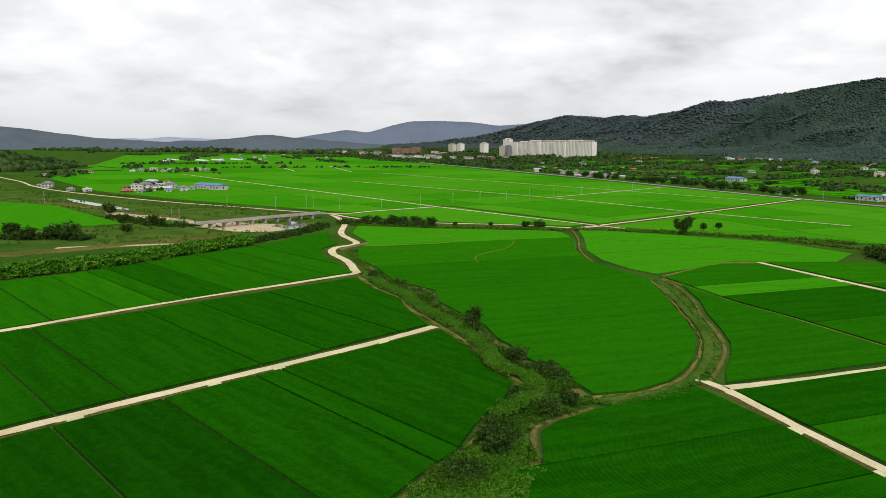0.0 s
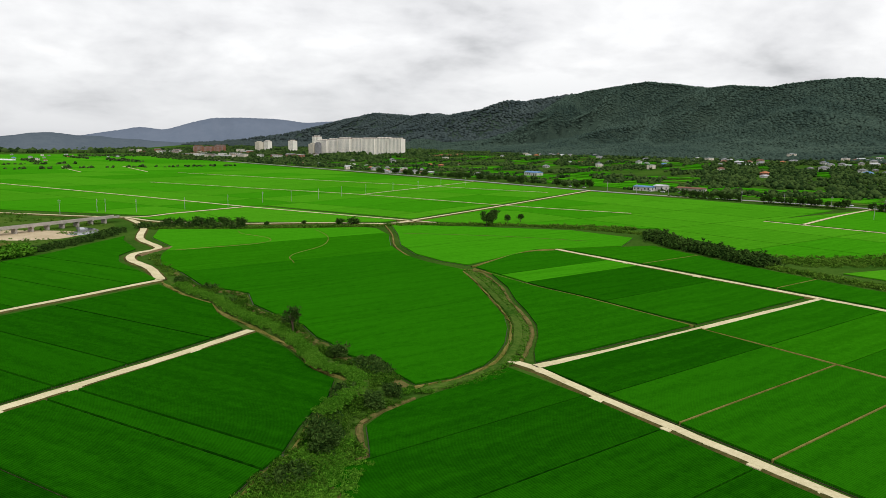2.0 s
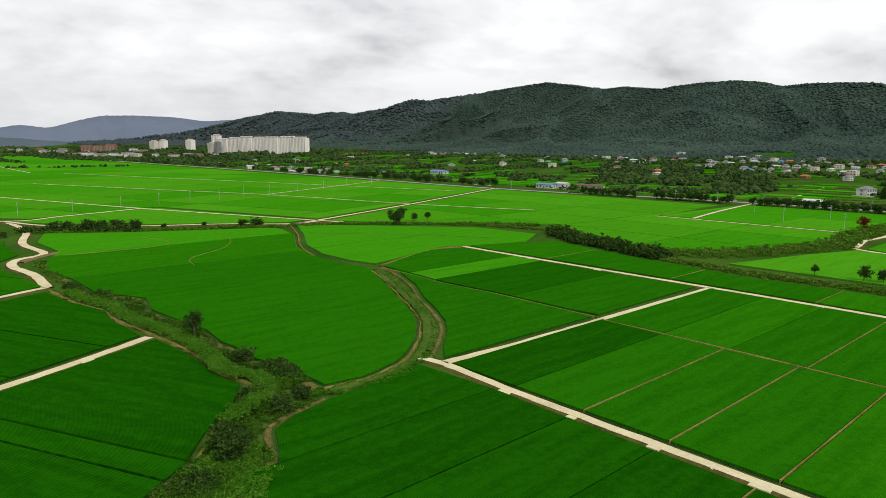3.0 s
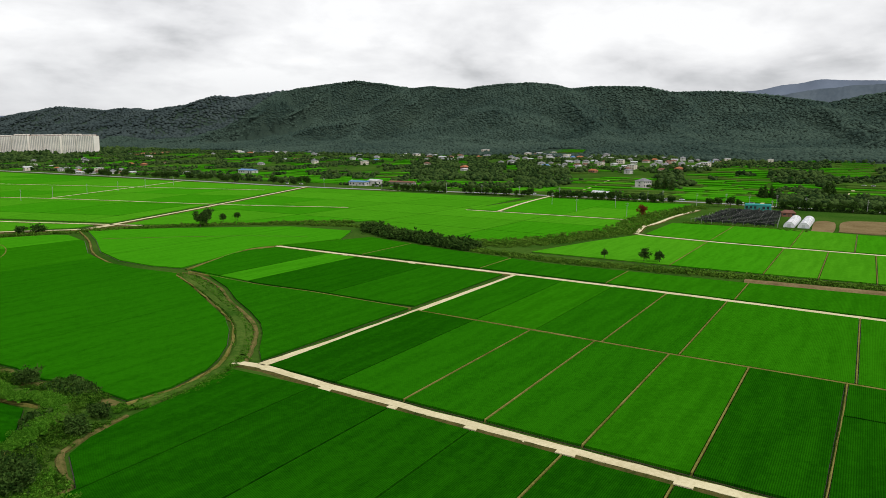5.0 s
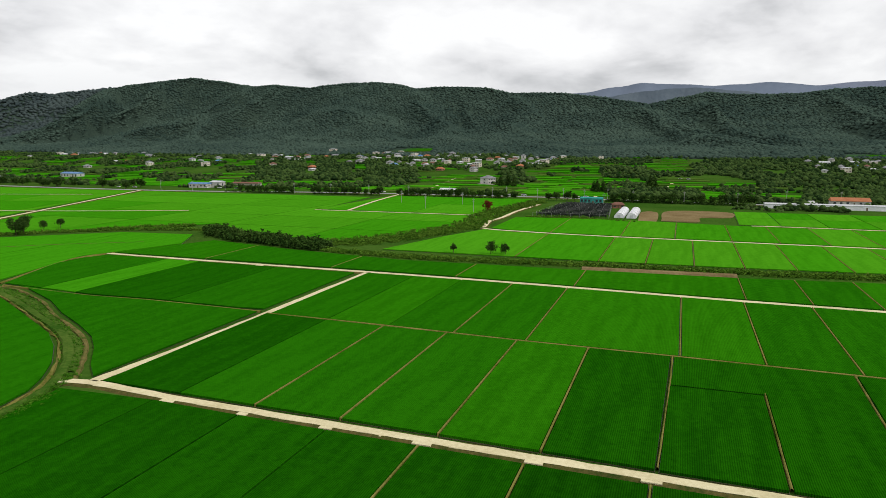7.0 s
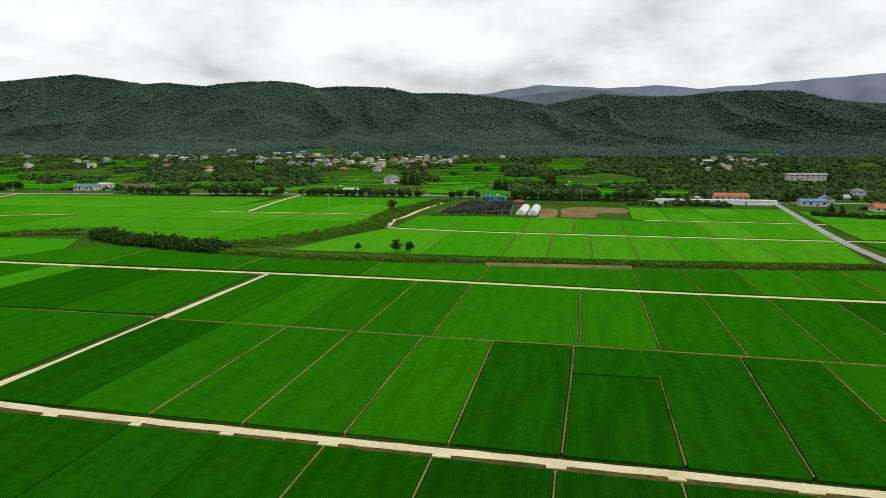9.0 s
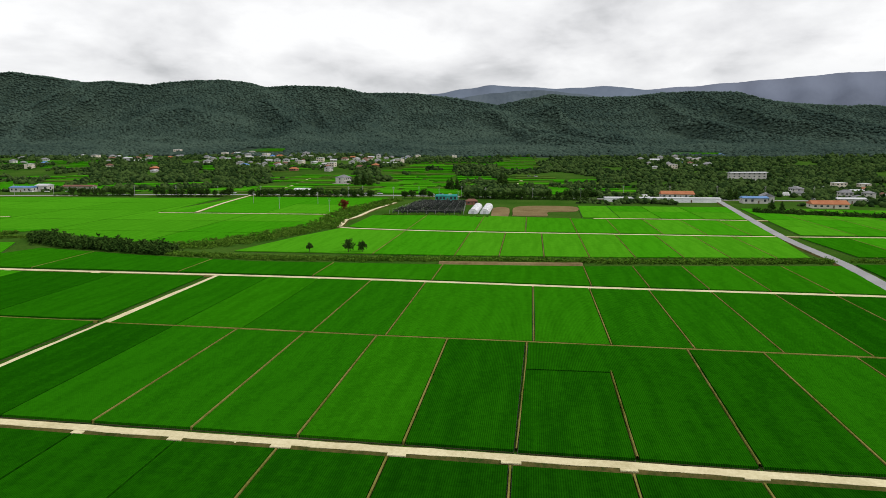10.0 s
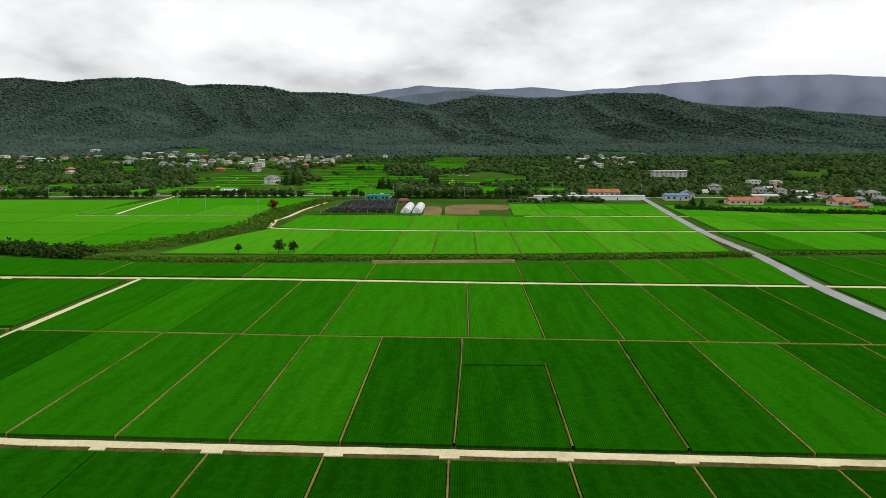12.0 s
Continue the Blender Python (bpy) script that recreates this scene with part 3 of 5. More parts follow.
strip("middle_bund", [(5, 60.3), (42, 59), (77, 56.9), (113, 55.8), (153, 54.1), (219, 51.4), (340, 45.7)], 0.9, 0.62, M_BUND, "dry earth bund with a shallow ditch", "bund", rough=0.12)
strip("ditch_bund", [(-100, 65), (-62, 61.8), (-38, 62.8), (-9, 61.8), (2, 61.6)], 0.9, 0.6, M_BUND, "dry earth bund with a shallow ditch", "bund", rough=0.15)
strip("field_bund", [(-104, 67), (-119, 105), (-121, 119), (-117, 131)], 0.9, 0.6, M_BUND, "curving earth bund between paddies", "bund", rough=0.15)
strip("field_bund", [(-150, 11), (-169, 18), (-188, 42), (-215, 58), (-244, 65)], 0.6, 0.68, M_BUND, "curving earth bund between paddies", "bund", rough=0.1)
strip("field_bund", [(-211, -20), (-211, 19), (-225, 30), (-250, 25), (-262, 27)], 0.6, 0.68, M_BUND, "curving earth bund between paddies", "bund", rough=0.1)
strip("field_bund", [(-205, 98), (-185, 118), (-160, 140), (-128, 160)], 0.5, 0.68, M_VERGE, "thin weedy bund between paddies", "bund", rough=0.1)
for pts in ([(110.7, -1), (111.7, 37), (111.9, 56)], [(128.3, -1.6), (128.8, 37)], [(145.2, -2), (147.2, 54.6)]):
    strip("field_bund", pts, 0.42, 0.64, M_BUND, "narrow dry earth bund between rice paddies", "bund", rough=0.06)
strip("bare_bank", [(78, 159), (105, 160), (132, 161.5)], 5.0, 0.9, M_SOIL, "bare brown earth bank below a hedge", "bank")
strip("spur_bank", [(-205, -37), (-214, -30), (-221, -22), (-226, -14)], 3.5, 0.5, M_SOIL, "bare earth spur beside the winding track", "bank")
sheet("creek_bed", [(-150, -40), (-126, -38), (-95, -33), (-64, -32), (-30, -33), (-10, -31), (2, -33), (6, -44), (20, -54), (40, -80), (30, -78), (14, -60), (2, -49), (-10, -40), (-40, -35), (-90, -37), (-130, -41)], 0.06, M_GRASS, "weedy green creek bed", "creek")
sheet("river_meadow", [(-240, 330), (-150, 330), (-105, 362), (-78, 425), (-95, 470), (-160, 510), (-260, 560), (-420, 690), (-560, 860), (-640, 860), (-480, 610), (-330, 520), (-215, 440), (-300, 370)], 0.05, M_GRASS, "rough grass meadow along the river", "meadow", False)
sheet("sand_bar", [(-150, 408), (-118, 385), (-96, 386), (-88, 402), (-98, 418), (-130, 428), (-160, 432)], 0.12, M_SAND, "pale sand bar in the river", "sand", False)
M_DRY = material("dry_meadow", (0.055, 0.075, 0.012), (0.170, 0.145, 0.045), 2.0, 0.95, 0.5, 0.8, 22)
strip("dry_meadow_strip", [(-330, 190), (-235, 262), (-180, 308), (-140, 345), (-112, 372)], 16, 0.25, M_DRY, "strip of dry yellowish grass by the river", "meadow", False, 6.0, 2.0)
strip("dry_meadow_strip", [(-330, 560), (-270, 520), (-215, 478), (-170, 452)], 12, 0.25, M_DRY, "strip of dry yellowish grass by the river", "meadow", False, 6.0, 2.0)
sheet("sand_bar", [(-230, 470), (-180, 440), (-158, 436), (-190, 458), (-240, 492)], 0.12, M_SAND, "pale sand bar in the river", "sand", False)
sheet("sand_bar", [(-178, 316), (-150, 326), (-128, 336), (-152, 331), (-180, 320)], 0.14, M_SAND, "strip of sand beside the hedge", "sand", False)
M_WATER = material("river_water", (0.05, 0.07, 0.08), (0.08, 0.10, 0.11), 3.0, 0.08, 0.05, 1.0, 30, specular=0.5)
sheet("water", [(-96, 402), (-88, 398), (-82, 410), (-86, 426), (-98, 436), (-94, 418)], 0.16, M_WATER, "still grey river water", "water", False)
sheet("water", [(-300, 560), (-240, 505), (-225, 500), (-250, 525), (-320, 590)], 0.16, M_WATER, "still grey river water", "water", False)
sheet("soil_field", [(88, 325), (98, 325), (97, 385), (87, 385)], 0.35, M_SOIL, "bare brown ploughed field", "field")
sheet("soil_field", [(101, 334), (122, 334), (124, 360), (142, 366), (142, 400), (104, 396)], 0.35, M_SOIL, "bare brown ploughed field", "field")
sheet("soil_field", [(-440, 92), (-432, 112), (-424, 130), (-417, 128), (-424, 108), (-430, 92)], 0.5, M_SOIL, "bare brown plot among paddies", "field")
sheet("cut_slope", [(-1330, 880), (-1290, 870), (-1220, 890), (-1225, 930), (-1300, 930)], 2.0, material("red_earth", (0.22, 0.09, 0.05), (0.36, 0.17, 0.10), 4, 0.95, 0.4, 2, 30), "cut slope of bare red earth", "earth")


# culvert pads on the near side of the roads
def slab(name, x, y, z, lx, ly, lz, turn, mat):
    bm = bmesh.new()
    bmesh.ops.create_cube(bm, size=1.0)
    bmesh.ops.scale(bm, vec=(lx, ly, lz), verts=bm.verts)
    bmesh.ops.bevel(bm, geom=bm.edges[:], offset=min(0.04, lz * 0.2), segments=1, affect="EDGES")
    ob = part(name, bm, mat)
    ob.matrix_basis = Matrix.Translation((x, y, z)) @ Matrix.Rotation(turn, 4, "Z")
    return ob


pad_rng = random.Random(12)
for u, v in [(24.5, -2.9), (41, -3.7), (58.5, -4.1), (75.5, -4.7), (93, -5.3), (110, -5.7), (127, -6.1), (144, -6.5), (163.5, -7), (182, -7.8), (41, 122.4), (60, 121.3), (78.5, 120.3), (113.5, 118.1),
             (131, 117.1), (149, 116.4), (167.5, 115.5), (185.5, 114.9), (203, 114.2), (-40, 124), (-75, 125.2), (82, 249.5), (118, 248.6), (154, 248), (191, 247)]:
    x, y = g2w(u + pad_rng.uniform(-0.6, 0.6), v + (0.55 if v < 0 else 0.35))
    tagged(slab("culvert_slab", x, y, 0.31, 2.4 + pad_rng.uniform(-0.8, 1.2), 1.1, 0.26, GRID, M_CONCRETE), "pale concrete culvert slab beside the farm road", "culvert", "culvert slabs along the roads", "thing")
for x, y in [(-14.5, 168), (-36, 147.5), (-47, 137), (-66, 118.5), (-90, 94)]:
    tagged(slab("culvert_slab", x, y, 0.33, 2.8, 1.4, 0.3, WA, M_CONCRETE), "pale concrete culvert slab beside the farm road", "culvert", "culvert slabs along the roads", "thing")


# ---------------------------------------------------------------- vegetation
def inside(poly, x, y):
    c = np.zeros(len(x), bool)
    for i in range(len(poly)):
        (x1, y1), (x2, y2) = poly[i], poly[i - 1]
        hit = ((y1 > y) != (y2 > y)) & (x < (x2 - x1) * (y - y1) / (y2 - y1 + 1e-12) + x1)
        c ^= hit
    return c


def ico(level):
    bm = bmesh.new()
    bmesh.ops.create_icosphere(bm, subdivisions=level, radius=1.0)
    v, f = np.array([tuple(p.co) for p in bm.verts]), np.array([[p.index for p in q.verts] for q in bm.faces])
    bm.free()
    return v, f


ICO1, ICO2 = ico(1), ico(2)


def crown_variant(seed, base, lumps=1, rough=0.3):
    """An uneven crown out of deformed lumps, about one unit in radius."""
    rng = np.random.RandomState(seed)
    vs, fs, n = [], [], 0
    for k in range(lumps):
        v = base[0] * (1 + rng.uniform(-rough, rough, (len(base[0]), 1)))
        if lumps > 1:
            a, r = rng.uniform(0, 6.28), rng.uniform(0.25, 0.62)
            v = v * rng.uniform(0.42, 0.64) * np.array([1, 1, rng.uniform(0.75, 1.1)]) + np.array([math.cos(a) * r, math.sin(a) * r, rng.uniform(-0.35, 0.55)])
        vs.append(v)
        fs.append(base[1] + n)
        n += len(v)
    return np.concatenate(vs), np.concatenate(fs)


def leaf_variant(seed, count, leaf=0.2, flat=1.0, lobes=5):
    """Many small leaf sprays on several lobes with gaps between them."""
    rng = np.random.RandomState(seed)
    c = rng.normal(0, 0.42, (lobes, 3)) * np.array([1, 1, 0.75 * flat])
    rad = rng.uniform(0.35, 0.6, lobes)
    k = rng.randint(0, lobes, count)
    d = rng.normal(0, 1, (count, 3))
    d /= np.linalg.norm(d, axis=1)[:, None]
    p = c[k] + d * (rad[k] * rng.uniform(0.6, 1.05, count))[:, None] * np.array([1, 1, flat])
    t = rng.normal(0, 1, (count, 3)) + d * 0.4
    t /= np.linalg.norm(t, axis=1)[:, None]
    b = np.cross(t, d + rng.normal(0, 0.5, (count, 3)))
    b /= np.linalg.norm(b, axis=1)[:, None] + 1e-6
    s = leaf * rng.uniform(0.6, 1.4, (count, 1))
    q = np.stack([p - t * s, p + b * s * 0.8, p + t * s], 1).reshape(-1, 3)
    return q, np.arange(count * 3).reshape(-1, 3)


def scatter(name, pts, size, variants, mat, label, category, squash=(0.8, 1.15), seed=1, smooth_shade=True, parent=None):
    """One mesh of many plants: pts N x 3 (their middles), size N radii."""
    rng = np.random.RandomState(seed)
    pick = rng.randint(0, len(variants), len(pts))
    V, F, n = [], [], 0
    for k, (v, f) in enumerate(variants):
        sel = np.where(pick == k)[0]
        if not len(sel):
            continue
        a = rng.uniform(0, 6.283, len(sel))
        ca, sa_ = np.cos(a)[:, None], np.sin(a)[:, None]
        q = rng.uniform(squash[0], squash[1], (len(sel), 1))
        r = size[sel][:, None]
        X = (v[None, :, 0] * ca - v[None, :, 1] * sa_) * r + pts[sel, 0][:, None]
        Y = (v[None, :, 0] * sa_ + v[None, :, 1] * ca) * r + pts[sel, 1][:, None]
        Z = v[None, :, 2] * r * q + pts[sel, 2][:, None]
        V.append(np.stack([X, Y, Z], -1).reshape(-1, 3))
        F.append((f[None] + (np.arange(len(sel)) * len(v))[:, None, None]).reshape(-1, 3) + n)
        n += len(V[-1])
    V, F = np.concatenate(V).astype(np.float32), np.concatenate(F).astype(np.int32)
    me = bpy.data.meshes.new(name)
    me.vertices.add(len(V))
    me.vertices.foreach_set("co", V.ravel())
    me.loops.add(len(F) * 3)
    me.loops.foreach_set("vertex_index", F.ravel())
    me.polygons.add(len(F))
    me.polygons.foreach_set("loop_start", np.arange(0, len(F) * 3, 3, dtype=np.int32))
    me.polygons.foreach_set("loop_total", np.full(len(F), 3, dtype=np.int32))
    if smooth_shade:
        me.polygons.foreach_set("use_smooth", np.ones(len(F), dtype=bool))
    me.update(calc_edges=True)
    me.materials.append(mat)
    ob = new(name, me)
    if parent:
        ob.parent = parent
        return ob
    return tagged(ob, label, category, kind="stuff")


def on_land(u, v, lift=0.0):
    x, y = g2w(u, v)
    return np.stack([x, y, height(x, y) + lift], 1)


def along(pts, width, count, seed, frame_grid=True):
    """Random places in a band along a line, in world metres."""
    rng = np.random.RandomState(seed)
    line = spline([g2w(*p) for p in pts] if frame_grid else pts, 2.0)
    n = sides(line)
    k = rng.randint(0, len(line), count)
    o = np.clip(rng.normal(0, 0.5, count), -1, 1) * width / 2
    p = line[k] + n[k] * o[:, None] + rng.uniform(-1, 1, (count, 2))
    return p


LEAFY = [leaf_variant(s, 56, 0.29, 0.85) for s in range(6)]
LEAFY_FINE = [leaf_variant(s + 80, 120, 0.19, 0.8, 7) for s in range(6)]
LEAFY_TREE = [leaf_variant(s + 40, 150, 0.20, 1.0, 8) for s in range(6)]
CLUMPS = [crown_variant(s, ICO1, 5, 0.28) for s in range(10)]
LUMPS = [crown_variant(s + 30, ICO1, 1, 0.32) for s in range(12)]

# weeds, reeds and bushes of the creek
rng = np.random.RandomState(5)
poly = [(p[0], p[1] + (5.0 if p[0] < -10 else 0)) for p in CREEK_L] + list(reversed(CREEK_R2)) + list(reversed(CREEK_R))
u, v = rng.uniform(-155, 45, 26000), rng.uniform(-92, -24, 26000)
m = inside(poly, u, v)
u, v = u[m], v[m]
dens = waves(u, v, 6, 17, 21)
keep = dens > -0.25 + rng.uniform(-0.5, 0.4, len(u))
u, v, dens = u[keep][:3600], v[keep][:3600], dens[keep][:3600]
size = np.clip(0.6 + 0.55 * dens + rng.uniform(-0.1, 0.4, len(u)), 0.4, 1.9)
M_REED = material("creek_reed_leaves", (0.016, 0.062, 0.004), (0.072, 0.160, 0.015), 1.2, 0.8, 0.3, 0.4, 9, island=0.7)
scatter("creek_weeds", on_land(u, v) + np.stack([u * 0, u * 0, size * 0.5 + 0.1], 1), size, LEAFY_FINE, M_REED, "dense green weeds and reeds filling the creek", "weeds", seed=3, smooth_shade=False)
k = dens > 0.1
scatter("creek_undergrowth", on_land(u[k], v[k]) + np.stack([u[k] * 0, u[k] * 0, size[k] * 0.35], 1), size[k] * 0.6, CLUMPS, M_REED, "low dense undergrowth in the creek", "weeds", (0.5, 0.8), seed=5, smooth_shade=False)
k = dens > 0.75
scatter("creek_bushes", on_land(u[k], v[k]) + np.stack([u[k] * 0, u[k] * 0, size[k] * 0.6 + 0.2], 1), size[k] * 1.2, LEAFY_FINE, M_TREE_LEAF, "dark bushes scattered through the creek", "bushes", seed=6, smooth_shade=False)
DIKE = [(-128, -40), (-114, -39.5), (-98, -36.5), (-86, -37.5), (-64, -35.8), (-50, -34.6), (-34, -36.6), (-22, -38.4), (-13, -35), (-6, -39), (-2, -44), (2, -49)]
p = along(DIKE, 3.2, 2400, 9)
size = np.random.RandomState(8).uniform(0.4, 0.8, len(p))
M_LUSH = material("lush_grass_leaves", (0.030, 0.120, 0.006), (0.100, 0.250, 0.020), 1.0, 0.8, 0.3, 0.3, 8, island=0.6)
scatter("dike_grass", np.column_stack([p, 1.5 + size * 0.2]), size, LEAFY_FINE, M_LUSH, "long lush grass on the creek dike", "grass", seed=4, smooth_shade=False)
scatter("dike_sward", np.column_stack([p, 0.9 + size * 0.4])[:1500], size[:1500] * 0.9, CLUMPS, M_LUSH, "matted grass mounds on the creek dike", "grass", (0.4, 0.6), seed=41, smooth_shade=False)
p = along([(14, -57), (20, -58), (26, -66), (34, -78), (42, -90)], 13, 1300, 10)
size = np.random.RandomState(18).uniform(0.5, 1.1, len(p))
scatter("creek_mound", np.column_stack([p, np.full(len(p), 0.35)])[:500], size[:500] * 0.7, CLUMPS, M_LUSH, "rounded grass mounds beside the creek", "grass", (0.4, 0.6), seed=42, smooth_shade=False)
scatter("creek_grass", np.column_stack([p, np.full(len(p), 0.5)]), size, LEAFY_FINE, M_LUSH, "lush grass mound beside the creek", "grass", seed=14, smooth_shade=False)
# curved ditch: low growth
poly = ARC_IN[:6] + list(reversed(ARC_OUT))
u, v = rng.uniform(-104, 0, 9000), rng.uniform(-10, 66, 9000)
m = inside(poly, u, v)
u, v = u[m][:1300], v[m][:1300]
size = np.random.RandomState(28).uniform(0.15, 0.42, len(u))
scatter("ditch_grass", on_land(u, v, 0.35), size, LEAFY_FINE, M_LUSH, "uneven grass in the curved ditch", "grass", seed=15, smooth_shade=False)
p = along([(-4, 2), (2, -12), (1.5, -24), (0, -30)], 3.5, 260, 31)
scatter("ditch_grass", np.column_stack([p, np.full(len(p), 0.5)]), np.random.RandomState(3).uniform(0.3, 0.6, len(p)), LEAFY_FINE, M_LUSH, "uneven grass in the curved ditch", "grass", seed=16, smooth_shade=False)


def hedge(pts, width, count, lo, hi, mat, label, seed, frame_grid=True, variants=None, lift=0.5):
    p = along(pts, width, count, seed, frame_grid)
    s = np.random.RandomState(seed).uniform(lo, hi, len(p))
    z = height(p[:, 0], p[:, 1]) + s * lift
    return scatter("hedge", np.column_stack([p, z]), s, variants or LEAFY, mat, label, "hedge", seed=seed, smooth_shade=False)


hedge([(-230, 165), (-190, 212), (-159, 250), (-142, 267), (-119, 302), (-98, 338)], 10, 2600, 1.4, 3.0, M_LUSH, "tall green reed hedge along the river", 51, False, lift=0.8)
hedge([(-100, 336), (-85, 366), (-76, 392), (-72, 415)], 9, 420, 0.9, 2.0, M_TREE_LEAF, "dark scrub beside the bridge", 52, False)
hedge([(-56, 419), (-8, 410), (71, 404), (134, 396), (183, 366), (212, 328)], 6, 1100, 0.6, 1.5, M_SHRUB, "weedy canal bank hedge", 53, False)
hedge([(-64, 424), (-20, 414), (-5, 410)], 4, 160, 1.2, 2.4, M_TREE_LEAF, "dark rounded bushes on the canal bank", 54, False, lift=0.9)
hedge([(-122, 206), (-100, 188), (-70, 180), (-45, 172), (-38, 170)], 13, 560, 1.3, 3.0, M_TREE_LEAF, "thicket of dark bushes beside the stream", 55, lift=0.8)
hedge([(-36, 168), (6, 162), (40, 163), (78, 166), (134, 168), (180, 172), (226, 178)], 8, 2000, 0.6, 1.3, M_SHRUB, "low dark green hedge between paddies", 56)
hedge([(-62, 184), (-38, 190), (-22, 212), (-8, 252), (0, 270)], 22, 1900, 0.5, 1.3, M_SHRUB, "green thicket along the stream", 57)
hedge([(-2, 270), (-5, 310), (-8, 350), (0, 400), (5, 440)], 18, 900, 0.7, 1.7, M_SHRUB, "green thicket along the stream", 58)
hedge([(-150, 222), (-165, 210), (-185, 190)], 7, 220, 0.7, 1.6, M_SHRUB, "weedy canal bank hedge", 59)
hedge([(236, 180), (300, 184), (420, 190)], 6, 500, 0.6, 1.2, M_SHRUB, "low dark green hedge between paddies", 60)
hedge([(258, 372), (300, 352), (345, 340), (420, 330)], 9, 600, 1.2, 2.6, M_TREE_LEAF, "dense hedge in front of the sheds", 61)
hedge([(-300, 460), (-230, 461)], 4, 180, 0.7, 1.5, M_TREE_LEAF, "dark hedge along the highway", 67)
hedge([(-206, 461), (-150, 462)], 4, 150, 0.7, 1.5, M_TREE_LEAF, "dark hedge along the highway", 68)
hedge([(-118, 462), (-30, 463)], 4, 200, 0.7, 1.5, M_TREE_LEAF, "dark hedge along the highway", 69)
hedge([(56, 466), (120, 462), (160, 458)], 8, 320, 1.0, 2.2, M_TREE_LEAF, "dark hedge along the highway", 70)
hedge([(20, 331), (60, 329), (86, 322)], 4, 220, 0.5, 1.1, M_SHRUB, "weeds below the vineyard", 62)
hedge([(-150, -36), (-165, -35), (-190, -33), (-205, -30)], 4, 200, 0.3, 0.8, M_SHRUB, "weeds beside the winding track", 63)
hedge([(-390, -150), (-350, -130), (-330, -118), (-318, -100)], 14, 260, 0.8, 1.8, M_TREE_LEAF, "dark river scrub", 64)
hedge([(-290, -190), (-283, -165), (-276, -150)], 9, 160, 1.2, 2.6, M_TREE_LEAF, "dark bushes on the riverbank", 65)
rg = np.random.RandomState(90)
mx, my = rg.uniform(-560, -80, 9000), rg.uniform(300, 800, 9000)
mk = inside([(-240, 330), (-150, 330), (-105, 362), (-78, 425), (-95, 470), (-160, 510), (-260, 560), (-420, 690), (-540, 800), (-480, 640), (-300, 530), (-190, 415), (-250, 350)], mx, my) & (waves(mx, my, 5, 45, 91) > 0.0)
mx, my = mx[mk][:1500], my[mk][:1500]
ms = rg.uniform(0.5, 1.5, len(mx))
scatter("meadow_weeds", np.column_stack([mx, my, ms * 0.3]), ms, LEAFY, M_SHRUB, "low weeds and scrub on the river meadow", "weeds", seed=92, smooth_shade=False)
hedge([(-720, -245), (-600, -175), (-480, -100), (-420, -60)], 12, 700, 0.5, 1.2, M_SHRUB, "low weeds on the levee", 66)


# ---------------------------------------------------------------- single trees
def tree(x, y, high, spread, label, mat=None, seed=1, group="", conifer=False, z=None):
    mat = mat or M_TREE_LEAF
    r = random.Random(seed)
    z0 = hz(x, y) if z is None else z
    base = new("tree", None)
    base.location = (x, y, z0 - 0.05)
    bm = bmesh.new()
    h = high * 0.62
    def limb(a, b, r0, r1):
        d = Vector(b) - Vector(a)
        m4 = Matrix.Translation(Vector(a) + d / 2) @ d.to_track_quat("Z", "Y").to_matrix().to_4x4()
        bmesh.ops.create_cone(bm, cap_ends=True, segments=7, radius1=r0, radius2=r1, depth=d.length, matrix=m4)
    limb((0, 0, -0.2), (0.1, 0.05, h), high * 0.035, high * 0.012)
    for k in range(5):
        a = r.uniform(0, 6.28)
        s = r.uniform(0.3, 0.75) * spread
        limb((0, 0, h * r.uniform(0.45, 0.9)), (math.cos(a) * s, math.sin(a) * s, high * r.uniform(0.55, 0.85)), high * 0.014, high * 0.005)
    part("trunk", bm, M_BARK, base, "grey-brown bark")
    rg = np.random.RandomState(seed)
    n = 14
    if conifer:
        t = np.linspace(0.15, 0.97, n)
        pts = np.stack([rg.normal(0, 0.1, n), rg.normal(0, 0.1, n), t * high], 1)
        size = spread * (1.05 - t) * 1.1 + 0.25
    else:
        a, q = rg.uniform(0, 6.28, n), np.sqrt(rg.uniform(0, 1, n)) * spread * 0.6
        t = rg.uniform(0.42, 0.86, n)
        pts = np.stack([np.cos(a) * q, np.sin(a) * q, t * high], 1)
        size = spread * rg.uniform(0.36, 0.58, n)
    scatter("crown", pts, size, LEAFY_TREE, mat, "", "", seed=seed, smooth_shade=False, parent=base)
    return tagged(base, label, "tree", group, "thing")


def tree_at(u, v, *args, **kw):
    x, y = g2w(u, v)
    return tree(x, y, *args, **kw)


tree_at(-50, -33.0, 9.0, 2.7, "single dark broadleaf tree standing in the creek", seed=3)
tree_at(-28, -31.5, 3.2, 3.0, "low dark bushy tree on the creek bank", seed=4)
tree_at(4, -40, 3.0, 2.8, "low dark bushy tree on the creek bank", seed=5)
tree_at(0, -34, 2.6, 2.4, "low dark bushy tree on the creek bank", seed=15)
tree_at(12, -54, 4.2, 3.4, "wide dark bushy tree on the creek bank", seed=6)
tree_at(16, -56, 4.0, 3.2, "wide dark bushy tree on the creek bank", seed=16)
tree_at(21, 177, 5.0, 1.8, "small slim tree behind the low hedge", seed=7)
tree_at(37, 179, 6.5, 2.8, "round broadleaf tree behind the low hedge", seed=8)
tree_at(43, 180, 5.0, 2.6, "round broadleaf tree behind the low hedge", seed=9)
